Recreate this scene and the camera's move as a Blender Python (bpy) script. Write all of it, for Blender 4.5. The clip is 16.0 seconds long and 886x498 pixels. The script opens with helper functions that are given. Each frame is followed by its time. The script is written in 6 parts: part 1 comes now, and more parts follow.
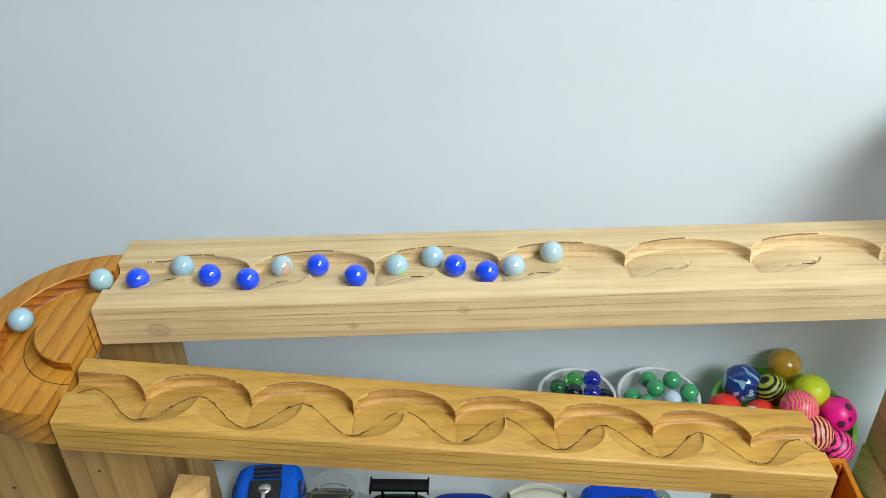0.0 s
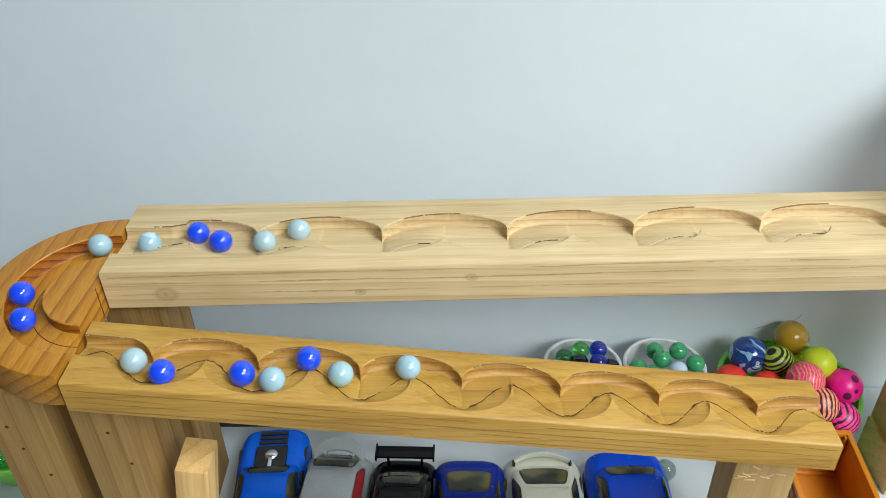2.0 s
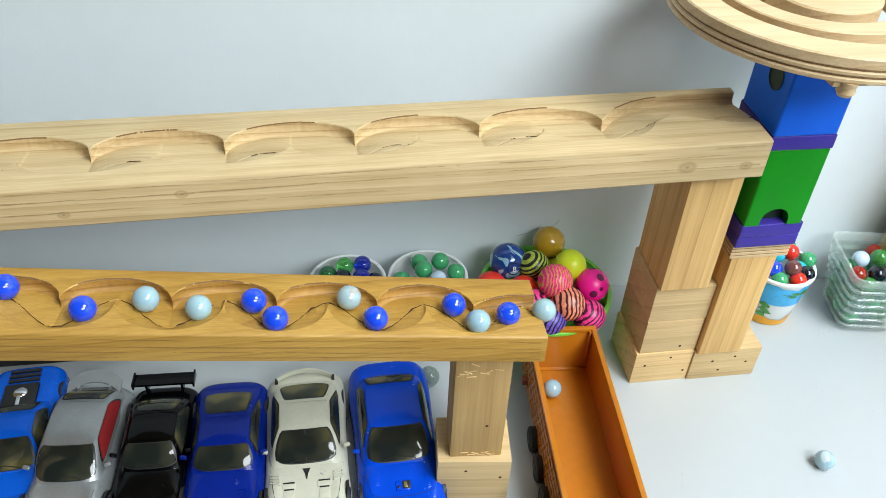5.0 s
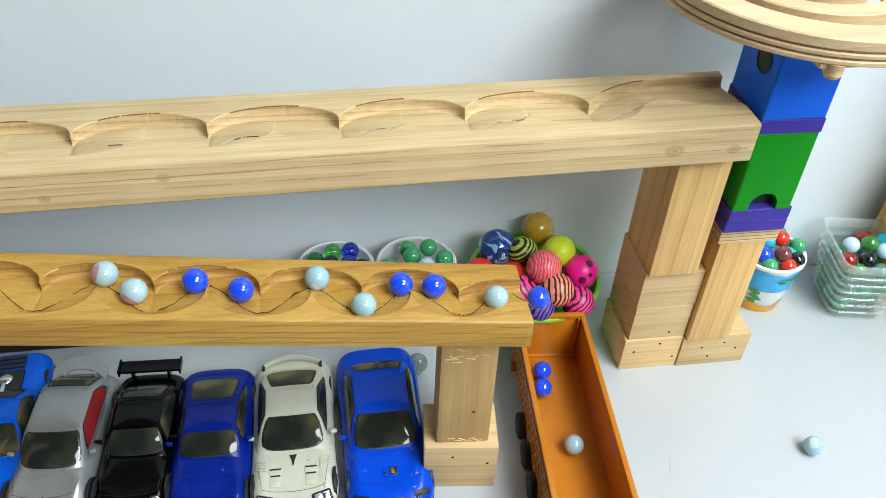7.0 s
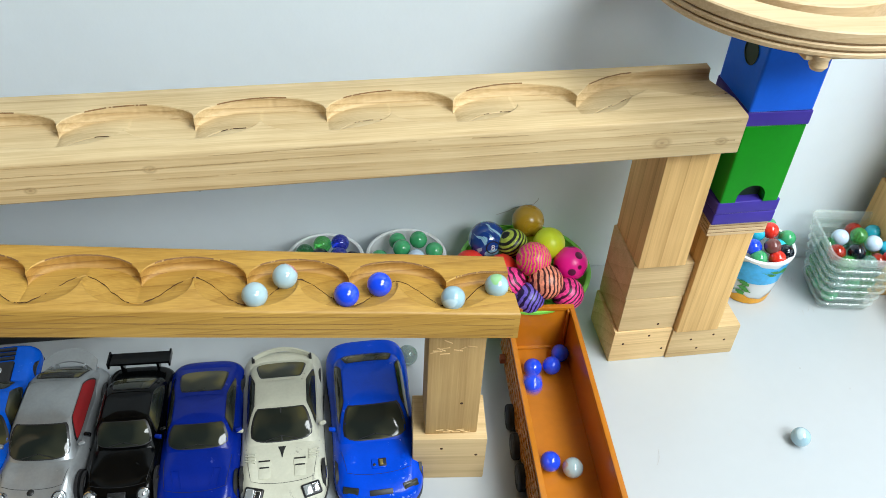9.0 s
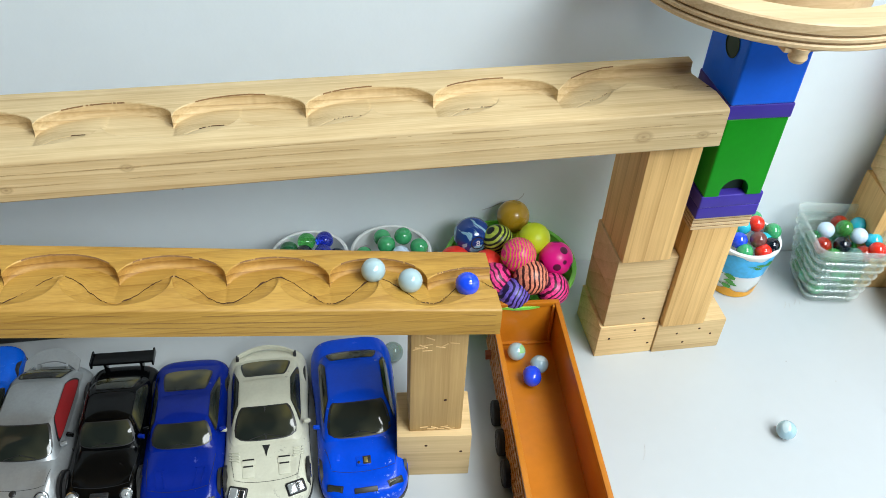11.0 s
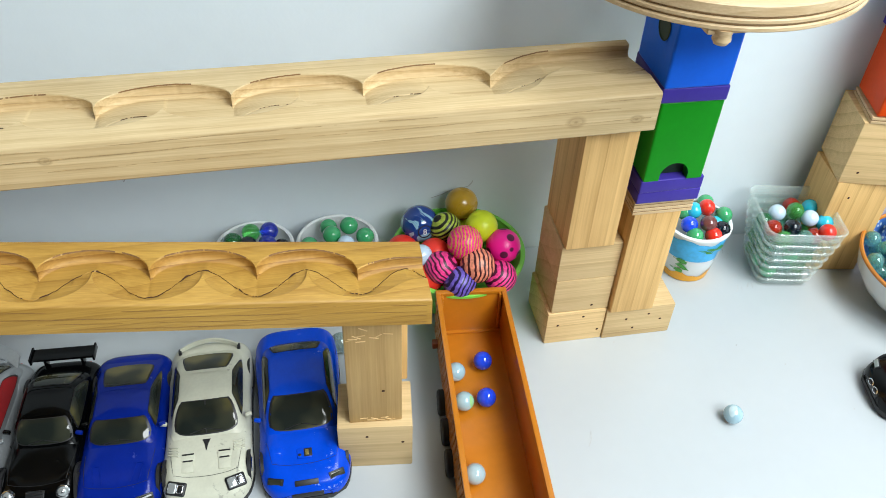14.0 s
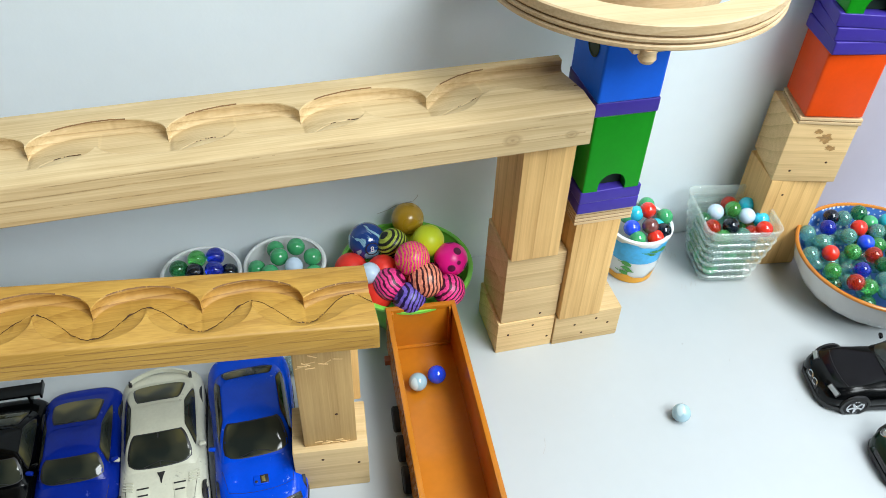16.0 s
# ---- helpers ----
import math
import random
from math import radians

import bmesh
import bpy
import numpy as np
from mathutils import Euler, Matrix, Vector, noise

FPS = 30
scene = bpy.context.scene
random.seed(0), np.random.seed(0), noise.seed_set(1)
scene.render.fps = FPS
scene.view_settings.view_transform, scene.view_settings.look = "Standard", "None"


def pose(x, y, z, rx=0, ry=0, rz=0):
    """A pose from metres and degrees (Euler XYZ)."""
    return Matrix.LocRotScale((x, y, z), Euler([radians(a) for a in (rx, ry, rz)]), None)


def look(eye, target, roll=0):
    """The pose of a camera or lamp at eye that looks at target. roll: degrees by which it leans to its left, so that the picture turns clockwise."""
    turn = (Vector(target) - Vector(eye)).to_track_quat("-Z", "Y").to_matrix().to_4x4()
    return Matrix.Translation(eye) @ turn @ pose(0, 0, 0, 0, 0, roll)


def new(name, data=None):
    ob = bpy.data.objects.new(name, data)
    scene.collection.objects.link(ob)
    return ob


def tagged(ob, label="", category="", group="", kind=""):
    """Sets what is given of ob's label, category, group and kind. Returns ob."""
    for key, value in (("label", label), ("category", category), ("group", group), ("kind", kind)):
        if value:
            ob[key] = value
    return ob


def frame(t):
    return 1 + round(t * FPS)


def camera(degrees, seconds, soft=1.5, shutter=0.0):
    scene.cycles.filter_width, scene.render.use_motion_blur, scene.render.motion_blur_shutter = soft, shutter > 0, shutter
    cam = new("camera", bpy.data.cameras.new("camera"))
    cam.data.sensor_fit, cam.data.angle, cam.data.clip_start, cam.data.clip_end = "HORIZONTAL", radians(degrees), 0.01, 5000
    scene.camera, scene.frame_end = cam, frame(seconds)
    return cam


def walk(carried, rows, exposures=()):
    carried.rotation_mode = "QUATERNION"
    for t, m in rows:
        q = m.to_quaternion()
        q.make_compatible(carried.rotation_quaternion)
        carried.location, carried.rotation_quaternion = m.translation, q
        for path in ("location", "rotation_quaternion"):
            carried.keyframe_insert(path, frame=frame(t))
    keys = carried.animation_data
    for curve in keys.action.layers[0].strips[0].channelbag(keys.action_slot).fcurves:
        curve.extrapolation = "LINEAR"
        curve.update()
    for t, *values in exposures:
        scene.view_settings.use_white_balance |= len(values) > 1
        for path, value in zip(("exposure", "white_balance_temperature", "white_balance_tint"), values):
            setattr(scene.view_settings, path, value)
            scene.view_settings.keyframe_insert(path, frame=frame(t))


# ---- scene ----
cam = camera(57.6, 16.0, soft=0.6, shutter=0.3)
ROWS = [
    (0, (0.0259, 0.0336, 0.5617), (0.0225, 0.4505, 0.2857), -1.36),
    (0.5, (0.0216, 0.0349, 0.5592), (0.0150, 0.4504, 0.2813), -1.45),
    (1, (0.0196, 0.0339, 0.5574), (0.0117, 0.4469, 0.2756), -1.47),
    (1.5, (0.0197, 0.0331, 0.5565), (0.0104, 0.4447, 0.2727), -1.44),
    (2, (0.0248, 0.0320, 0.5560), (0.0174, 0.4403, 0.2675), -1.20),
    (2.5, (0.0421, 0.0262, 0.5530), (0.0447, 0.4301, 0.2582), -0.55),
    (3, (0.0581, 0.0284, 0.5502), (0.0794, 0.4260, 0.2477), 0.18),
    (3.5, (0.0915, 0.0256, 0.5474), (0.1323, 0.4169, 0.2388), 0.87),
    (4, (0.1138, 0.0210, 0.5462), (0.1715, 0.4071, 0.2338), 2.02),
    (4.2, (0.1187, 0.0220, 0.5466), (0.1796, 0.4041, 0.2300), 2.33),
    (6.5, (0.1322, 0.0222, 0.5396), (0.1993, 0.3963, 0.2147), 2.80),
    (7, (0.1354, 0.0213, 0.5394), (0.2021, 0.3942, 0.2130), 2.79),
    (7.5, (0.1374, 0.0205, 0.5385), (0.2049, 0.3926, 0.2113), 2.88),
    (8, (0.1385, 0.0198, 0.5397), (0.2061, 0.3913, 0.2120), 2.93),
    (8.5, (0.1390, 0.0202, 0.5409), (0.2074, 0.3907, 0.2121), 2.95),
    (9, (0.1410, 0.0192, 0.5390), (0.2096, 0.3892, 0.2098), 3.00),
    (11.5, (0.1545, 0.0213, 0.5375), (0.2262, 0.3880, 0.2052), 2.82),
    (12, (0.1605, 0.0226, 0.5351), (0.2322, 0.3880, 0.2015), 2.86),
    (12.5, (0.1677, 0.0219, 0.5334), (0.2408, 0.3859, 0.1985), 2.90),
    (13, (0.1718, 0.0183, 0.5345), (0.2460, 0.3821, 0.1996), 2.85),
    (13.5, (0.1768, 0.0185, 0.5351), (0.2511, 0.3812, 0.1991), 2.68),
    (14, (0.1895, 0.0196, 0.5363), (0.2655, 0.3809, 0.1991), 2.51),
    (14.5, (0.2059, 0.0254, 0.5412), (0.2835, 0.3851, 0.2026), 2.12),
    (15, (0.2132, 0.0329, 0.5473), (0.2969, 0.3917, 0.2092), 1.70),
    (15.5, (0.2157, 0.0372, 0.5452), (0.3027, 0.3946, 0.2065), 1.99),
    (16, (0.1997, 0.0250, 0.5530), (0.3006, 0.3789, 0.2145), 2.36),
]
walk(cam, [(t, look(e, a, r)) for t, e, a, r in ROWS])

# ---- light: a dim room, an unseen overhead lamp and an added front fill ----
world = bpy.data.worlds.new("world")
scene.world = world
world.use_nodes = True
world.node_tree.nodes["Background"].inputs[0].default_value = (0.8, 0.88, 1.0, 1)
world.node_tree.nodes["Background"].inputs[1].default_value = 0.35
scene.view_settings.exposure = 0.22


def overhead_area(x, y, z, sx, sy, watts, colour):
    data = bpy.data.lights.new("overhead_area_light", "AREA")
    data.shape, data.size, data.size_y, data.energy, data.color = "ELLIPSE", sx, sy, watts, colour
    ob = new("overhead_area_light", data)
    ob.location = (x, y, z)
    return ob


# unseen overhead lamp, towards the right as the marbles' highlights suggest
overhead_area(1.08, -0.20, 1.74, 0.90, 0.90, 31, (0.915, 0.978, 1.0))
# front fill, added to lighten the wall and the beams' front faces
overhead_area(1.10, -1.25, 1.74, 1.5, 1.0, 55, (0.90, 0.972, 1.0))


# ---- materials ----
def nodes_of(name):
    m = bpy.data.materials.new(name)
    m.use_nodes = True
    nt = m.node_tree
    return m, nt, nt.nodes["Principled BSDF"]


def add(nt, kind, **inputs):
    n = nt.nodes.new(kind)
    for k, v in inputs.items():
        n.inputs[k.replace("_", " ")].default_value = v
    return n


def ramp(nt, fac, stops):
    r = nt.nodes.new("ShaderNodeValToRGB")
    e = r.color_ramp.elements
    while len(e) < len(stops):
        e.new(0.5)
    for el, (p, c) in zip(e, stops):
        el.position, el.color = p, (*c, 1)
    nt.links.new(fac, r.inputs[0])
    return r


def plain(name, colour, rough=0.5, metal=0.0, vary=0.12, scale=60.0, bump=0.0, coat=0.0, bump_scale=None, spec=0.5):
    """A painted, plastic or bare surface with mottling at two scales and a fine relief."""
    m, nt, b = nodes_of(name)
    tc = nt.nodes.new("ShaderNodeTexCoord")
    n1 = add(nt, "ShaderNodeTexNoise", Scale=scale, Detail=4.0)
    n2 = add(nt, "ShaderNodeTexNoise", Scale=scale * 7, Detail=3.0)
    for n in (n1, n2):
        nt.links.new(tc.outputs["Object"], n.inputs["Vector"])
    mix = nt.nodes.new("ShaderNodeMix")
    mix.inputs[0].default_value = 0.35
    nt.links.new(n1.outputs[0], mix.inputs[2])
    nt.links.new(n2.outputs[0], mix.inputs[3])
    lo = tuple(max(0, c * (1 - vary)) for c in colour)
    hi = tuple(min(1, c * (1 + vary)) for c in colour)
    r = ramp(nt, mix.outputs[0], [(0.3, lo), (0.7, hi)])
    nt.links.new(r.outputs[0], b.inputs["Base Color"])
    rr = nt.nodes.new("ShaderNodeMapRange")
    rr.inputs[3].default_value, rr.inputs[4].default_value = rough * 0.8, min(1, rough * 1.2)
    nt.links.new(n1.outputs[0], rr.inputs[0])
    nt.links.new(rr.outputs[0], b.inputs["Roughness"])
    b.inputs["Metallic"].default_value = metal
    b.inputs["Coat Weight"].default_value = coat
    b.inputs["Coat Roughness"].default_value = 0.06
    b.inputs["Specular IOR Level"].default_value = spec
    if bump:
        bp = add(nt, "ShaderNodeBump", Strength=bump, Distance=0.0008)
        src = n2
        if bump_scale:
            src = add(nt, "ShaderNodeTexNoise", Scale=bump_scale, Detail=3.0)
            nt.links.new(tc.outputs["Object"], src.inputs["Vector"])
        nt.links.new(src.outputs[0], bp.inputs["Height"])
        nt.links.new(bp.outputs[0], b.inputs["Normal"])
    return m


def wood(name, light, dark, axis=0, rough=0.55, rings=0.35, ring_scale=55.0, coat=0.0, knots=()):
    """Pine: sharp growth lines that run along one axis, fine fibre, blotches and a few knots."""
    m, nt, b = nodes_of(name)
    L = nt.links

    def math_node(op, a, c=None, d=None):
        n = nt.nodes.new("ShaderNodeMath")
        n.operation = op
        for i, v in enumerate((a, c, d)):
            if v is None:
                continue
            if isinstance(v, (int, float)):
                n.inputs[i].default_value = v
            else:
                L.new(v, n.inputs[i])
        return n.outputs[0]

    tc = nt.nodes.new("ShaderNodeTexCoord")
    info = nt.nodes.new("ShaderNodeObjectInfo")
    shift = nt.nodes.new("ShaderNodeVectorMath")
    shift.operation = "ADD"
    rnd = nt.nodes.new("ShaderNodeVectorMath")
    rnd.operation = "SCALE"
    rnd.inputs[0].default_value = (1.7, 2.3, 3.1)
    L.new(info.outputs["Random"], rnd.inputs["Scale"])
    L.new(tc.outputs["Object"], shift.inputs[0])
    L.new(rnd.outputs[0], shift.inputs[1])

    def along(k):
        mp = nt.nodes.new("ShaderNodeMapping")
        mp.inputs["Scale"].default_value = tuple(k if n == axis else 1.0 for n in range(3))
        L.new(shift.outputs[0], mp.inputs["Vector"])
        return mp.outputs[0]

    slow = add(nt, "ShaderNodeTexNoise", Scale=20.0, Detail=2.0)
    L.new(along(0.12), slow.inputs["Vector"])
    turn = nt.nodes.new("ShaderNodeMapping")
    turn.inputs["Rotation"].default_value = (0.6, 0.0, 0.0) if axis == 0 else (0.0, 0.0, 0.6) if axis == 2 else (0.0, 0.6, 0.0)
    L.new(along(0.05), turn.inputs["Vector"])
    wave = add(nt, "ShaderNodeTexWave", Scale=ring_scale, Distortion=4.0, Detail=2.0)
    wave.wave_profile = "SAW"
    wave.bands_direction = "Z" if axis != 2 else "X"
    wave.inputs["Detail Scale"].default_value = 0.35
    L.new(turn.outputs[0], wave.inputs["Vector"])
    late = math_node("POWER", wave.outputs["Fac"], 4.0)
    streak = add(nt, "ShaderNodeTexNoise", Scale=170.0, Detail=3.0)
    L.new(along(0.02), streak.inputs["Vector"])
    fine = add(nt, "ShaderNodeTexNoise", Scale=800.0, Detail=2.0)
    L.new(along(0.025), fine.inputs["Vector"])
    blotch = add(nt, "ShaderNodeTexNoise", Scale=14.0, Detail=3.0)
    L.new(shift.outputs[0], blotch.inputs["Vector"])
    # rings come and go across the board
    h = math_node("MULTIPLY", late, math_node("MULTIPLY", slow.outputs[0], rings * 2.0))
    h = math_node("MULTIPLY_ADD", streak.outputs[0], 0.42, h)
    h = math_node("MULTIPLY_ADD", fine.outputs[0], 0.55, h)
    k = math_node("MULTIPLY_ADD", blotch.outputs[0], 0.48, h)
    r = ramp(nt, math_node("MULTIPLY", k, 0.7), [(0.36, tuple(min(1, c * 1.06) for c in light)), (0.72, dark), (1.0, tuple(c * 0.55 for c in dark))])
    colour = r.outputs[0]
    for (kx, ky, kz, size) in knots:
        d = nt.nodes.new("ShaderNodeVectorMath")
        d.operation = "DISTANCE"
        sq = nt.nodes.new("ShaderNodeMapping")
        sq.inputs["Scale"].default_value = tuple(0.7 if n == axis else 1.0 for n in range(3))
        L.new(tc.outputs["Object"], sq.inputs["Vector"])
        L.new(sq.outputs[0], d.inputs[0])
        d.inputs[1].default_value = tuple(v * (0.7 if n == axis else 1.0) for n, v in enumerate((kx, ky, kz)))
        wob = math_node("MULTIPLY_ADD", blotch.outputs[0], size * 0.7, d.outputs["Value"])
        # a dark core inside a ring and a tinted halo
        mr = nt.nodes.new("ShaderNodeValToRGB")
        e = mr.color_ramp.elements
        while len(e) < 6:
            e.new(0.5)
        for el, (p, v) in zip(e, ((0.0, 0.40), (0.26, 0.62), (0.36, 0.30), (0.50, 0.25), (0.58, 0.42), (0.85, 0.0))):
            el.position, el.color = p, (v, v, v, 1)
        L.new(math_node("MULTIPLY", wob, 0.5 / size), mr.inputs[0])
        mx = nt.nodes.new("ShaderNodeMix")
        mx.data_type = "RGBA"
        L.new(mr.outputs[0], mx.inputs[0])
        L.new(colour, mx.inputs[6])
        mx.inputs[7].default_value = (dark[0] * 0.50, dark[1] * 0.40, dark[2] * 0.3, 1)
        colour = mx.outputs[2]
    L.new(colour, b.inputs["Base Color"])
    b.inputs["Roughness"].default_value = rough
    b.inputs["Coat Weight"].default_value = coat
    b.inputs["Coat Roughness"].default_value = 0.25
    bp = add(nt, "ShaderNodeBump", Strength=0.3, Distance=0.0006)
    L.new(h, bp.inputs["Height"])
    L.new(bp.outputs[0], b.inputs["Normal"])
    return m


def glass(name, colour, rough=0.02, ior=1.5):
    m, nt, b = nodes_of(name)
    b.inputs["Base Color"].default_value = (*colour, 1)
    b.inputs["Transmission Weight"].default_value = 1.0
    b.inputs["Roughness"].default_value = rough
    b.inputs["IOR"].default_value = ior
    return m


PINE_PALE = wood("pale_pine", (0.67, 0.515, 0.285), (0.48, 0.325, 0.145), 0, 0.6, rings=0.20, ring_scale=36.0, knots=((-0.1624, 0.4395, 0.234, 0.0052), (-0.0364, 0.4395, 0.2345, 0.0022), (0.0353, 0.4395, 0.2455, 0.0024), (0.363, 0.4395, 0.2450, 0.0042), (0.405, 0.4395, 0.244, 0.0028)))
PINE_GOLD = wood("golden_pine", (0.53, 0.31, 0.062), (0.34, 0.17, 0.025), 0, 0.5, rings=0.20, ring_scale=40.0, coat=0.04)
PINE_DEEP = wood("oiled_pine", (0.56, 0.26, 0.026), (0.36, 0.13, 0.009), 1, 0.5, rings=0.42, ring_scale=46, coat=0.08)
PINE_UP = wood("offcut_pine_upright", (0.80, 0.52, 0.205), (0.60, 0.345, 0.115), 2, 0.65, rings=0.25, ring_scale=30.0)
# browner pine for the left posts, with their shade darkened into the colour
PINE_BROWN_SHADED = wood("brown_shaded_pine_upright", (0.38, 0.225, 0.068), (0.235, 0.125, 0.034), 2, 0.7, rings=0.3, ring_scale=30.0)
PINE_FLAT = wood("offcut_pine_flat", (0.82, 0.585, 0.29), (0.60, 0.39, 0.165), 0, 0.65, rings=0.25, ring_scale=28.0)
PINE_DULL = wood("dull_brown_upright", (0.54, 0.35, 0.14), (0.39, 0.235, 0.082), 2, 0.75, rings=0.12, ring_scale=16.0)
PINE_GREY = wood("weathered_offcut", (0.68, 0.50, 0.26), (0.50, 0.335, 0.15), 0, 0.75, rings=0.18, ring_scale=22.0)
ROUTED_PALE = wood("routed_pale_wall", (0.68, 0.52, 0.29), (0.48, 0.32, 0.14), 0, 0.7, rings=0.4, ring_scale=60.0)
ROUTED_GOLD = wood("routed_golden_wall", (0.50, 0.28, 0.066), (0.30, 0.145, 0.026), 0, 0.6, rings=0.4, ring_scale=60.0)
ROUTED_DEEP = wood("routed_oiled_wall", (0.40, 0.13, 0.010), (0.20, 0.05, 0.003), 0, 0.45, rings=0.5, ring_scale=60.0)
PLY = wood("birch_plywood", (0.74, 0.55, 0.32), (0.56, 0.37, 0.18), 0, 0.5, rings=0.2, ring_scale=30.0)
PLY_DARK = plain("plywood_dark_layer", (0.28, 0.16, 0.06), 0.6, vary=0.2, scale=60)
EDGE_BROWN = plain("dark_brown_edge", (0.20, 0.10, 0.035), 0.85, vary=0.4, scale=260)
CHAR = plain("burnt_groove_line", (0.065, 0.024, 0.006), 0.9, vary=0.4, scale=300)
# dark grey for the unseen room sides, so that they bounce little light
DIM = plain("dim_enclosure_grey", (0.09, 0.092, 0.095), 0.8, vary=0.04, scale=5)
WALL = plain("white_wall_paint", (0.76, 0.83, 0.86), 0.6, vary=0.02, scale=9, bump=0.08, bump_scale=350)
LILAC = plain("lilac_grey_tone", (0.50, 0.47, 0.56), 0.6, vary=0.03, scale=9, bump=0.08, bump_scale=350)
TABLE = plain("white_laminate", (0.485, 0.52, 0.535), 0.4, vary=0.02, scale=12, bump=0.04, bump_scale=300)


# ---- building helpers ----
def mesh_of(name, bm, material, smooth=False):
    me = bpy.data.meshes.new(name)
    bm.normal_update()
    bm.to_mesh(me)
    bm.free()
    for m in material if isinstance(material, (list, tuple)) else [material]:
        me.materials.append(m)
    if smooth:
        me.shade_smooth()
        me.set_sharp_from_angle(angle=radians(40))
    return me


def part(name, bm, material, parent=None, label="", smooth=True, at=None):
    ob = new(name, mesh_of(name, bm, material, smooth))
    ob.parent = parent
    if at is not None:
        ob.matrix_basis = at
    if label:
        tagged(ob, label)
    return ob


def thing(name, label, category, at=None, group="", kind=""):
    ob = new(name)
    ob.empty_display_size = 0.02
    if at is not None:
        ob.matrix_basis = at
    return tagged(ob, label, category, group, kind)


def box(x0, x1, y0, y1, z0, z1, bev=0.001, seg=2, bm=None):
    bm = bm or bmesh.new()
    g = bmesh.ops.create_cube(bm, size=1)
    vs = g["verts"]
    for v in vs:
        v.co = ((x0 + x1) / 2 + v.co.x * (x1 - x0), (y0 + y1) / 2 + v.co.y * (y1 - y0), (z0 + z1) / 2 + v.co.z * (z1 - z0))
    if bev:
        es = list({e for v in vs for e in v.link_edges})
        bmesh.ops.bevel(bm, geom=es, offset=bev, segments=seg, affect="EDGES", profile=0.6)
    return bm


def hexa(pts, bev=0.001, seg=2):
    """A block from its 8 corners: bottom ring then top ring."""
    bm = bmesh.new()
    v = [bm.verts.new(p) for p in pts]
    for f in ((3, 2, 1, 0), (4, 5, 6, 7), (0, 1, 5, 4), (1, 2, 6, 5), (2, 3, 7, 6), (3, 0, 4, 7)):
        bm.faces.new([v[i] for i in f])
    if bev:
        bmesh.ops.bevel(bm, geom=bm.edges[:], offset=bev, segments=seg, affect="EDGES", profile=0.6)
    return bm


def lathe(profile, n=48, bm=None, cap=False):
    """Turn (r, z) pairs round the z axis."""
    bm = bm or bmesh.new()
    rings = []
    for r, z in profile:
        if r < 1e-6:
            rings.append([bm.verts.new((0, 0, z))])
        else:
            rings.append([bm.verts.new((r * math.cos(2 * math.pi * i / n), r * math.sin(2 * math.pi * i / n), z)) for i in range(n)])
    for a, b in zip(rings, rings[1:]):
        for i in range(n):
            j = (i + 1) % n
            if len(a) == 1 and len(b) == 1:
                continue
            if len(a) == 1:
                bm.faces.new((a[0], b[j], b[i]))
            elif len(b) == 1:
                bm.faces.new((a[i], a[j], b[0]))
            else:
                bm.faces.new((a[i], a[j], b[j], b[i]))
    return bm


def loft(rings, closed=True, caps=True):
    bm = bmesh.new()
    vr = [[bm.verts.new(p) for p in r] for r in rings]
    n = len(rings[0])
    for a, b in zip(vr, vr[1:]):
        for i in range(n if closed else n - 1):
            j = (i + 1) % n
            bm.faces.new((a[i], a[j], b[j], b[i]))
    if caps and closed:
        bm.faces.new(vr[0][::-1])
        bm.faces.new(vr[-1])
    bmesh.ops.recalc_face_normals(bm, faces=bm.faces[:])
    return bm


def ball_mesh(r, segs=32, rings=18):
    bm = bmesh.new()
    bmesh.ops.create_uvsphere(bm, u_segments=segs, v_segments=rings, radius=r)
    return bm


def slow_curve(rows):
    """Monotone cubic through (t, value, ...) rows; gives a function of t."""
    ts = np.array([r[0] for r in rows], float)
    vs = np.array([r[1:] for r in rows], float)
    if len(ts) == 1:
        return lambda t: vs[0]
    h = np.diff(ts)[:, None]
    d = np.diff(vs, axis=0) / h
    m = np.zeros_like(vs)
    m[0], m[-1] = d[0], d[-1]
    for i in range(1, len(ts) - 1):
        ok = d[i - 1] * d[i] > 0
        m[i] = np.where(ok, 2 * d[i - 1] * d[i] / np.where(ok, d[i - 1] + d[i], 1), 0)

    def value(t):
        if t <= ts[0]:
            return vs[0]
        if t >= ts[-1]:
            return vs[-1]
        i = int(np.searchsorted(ts, t) - 1)
        i = min(max(i, 0), len(h) - 1)
        w = h[i][0]
        k = (t - ts[i]) / w
        return vs[i] * (2 * k ** 3 - 3 * k ** 2 + 1) + m[i] * w * (k ** 3 - 2 * k ** 2 + k) + vs[i + 1] * (-2 * k ** 3 + 3 * k ** 2) + m[i + 1] * w * (k ** 3 - k ** 2)

    return value


# ---- the room ----
def wall_line(x):
    return 0.5895 - 0.05 * (x - 0.33)


def wall_north():
    a, b = -2.2, 2.2
    ya, yb = wall_line(a), wall_line(b)
    bm = hexa([(a, ya, -0.9), (b, yb, -0.9), (b, yb + 0.12, -0.9), (a, ya + 0.12, -0.9), (a, ya, 1.8), (b, yb, 1.8), (b, yb + 0.12, 1.8), (a, ya + 0.12, 1.8)], 0)
    tagged(part("wall_north", bm, WALL), "smooth white-painted wall behind the marble run", "wall", kind="structure")


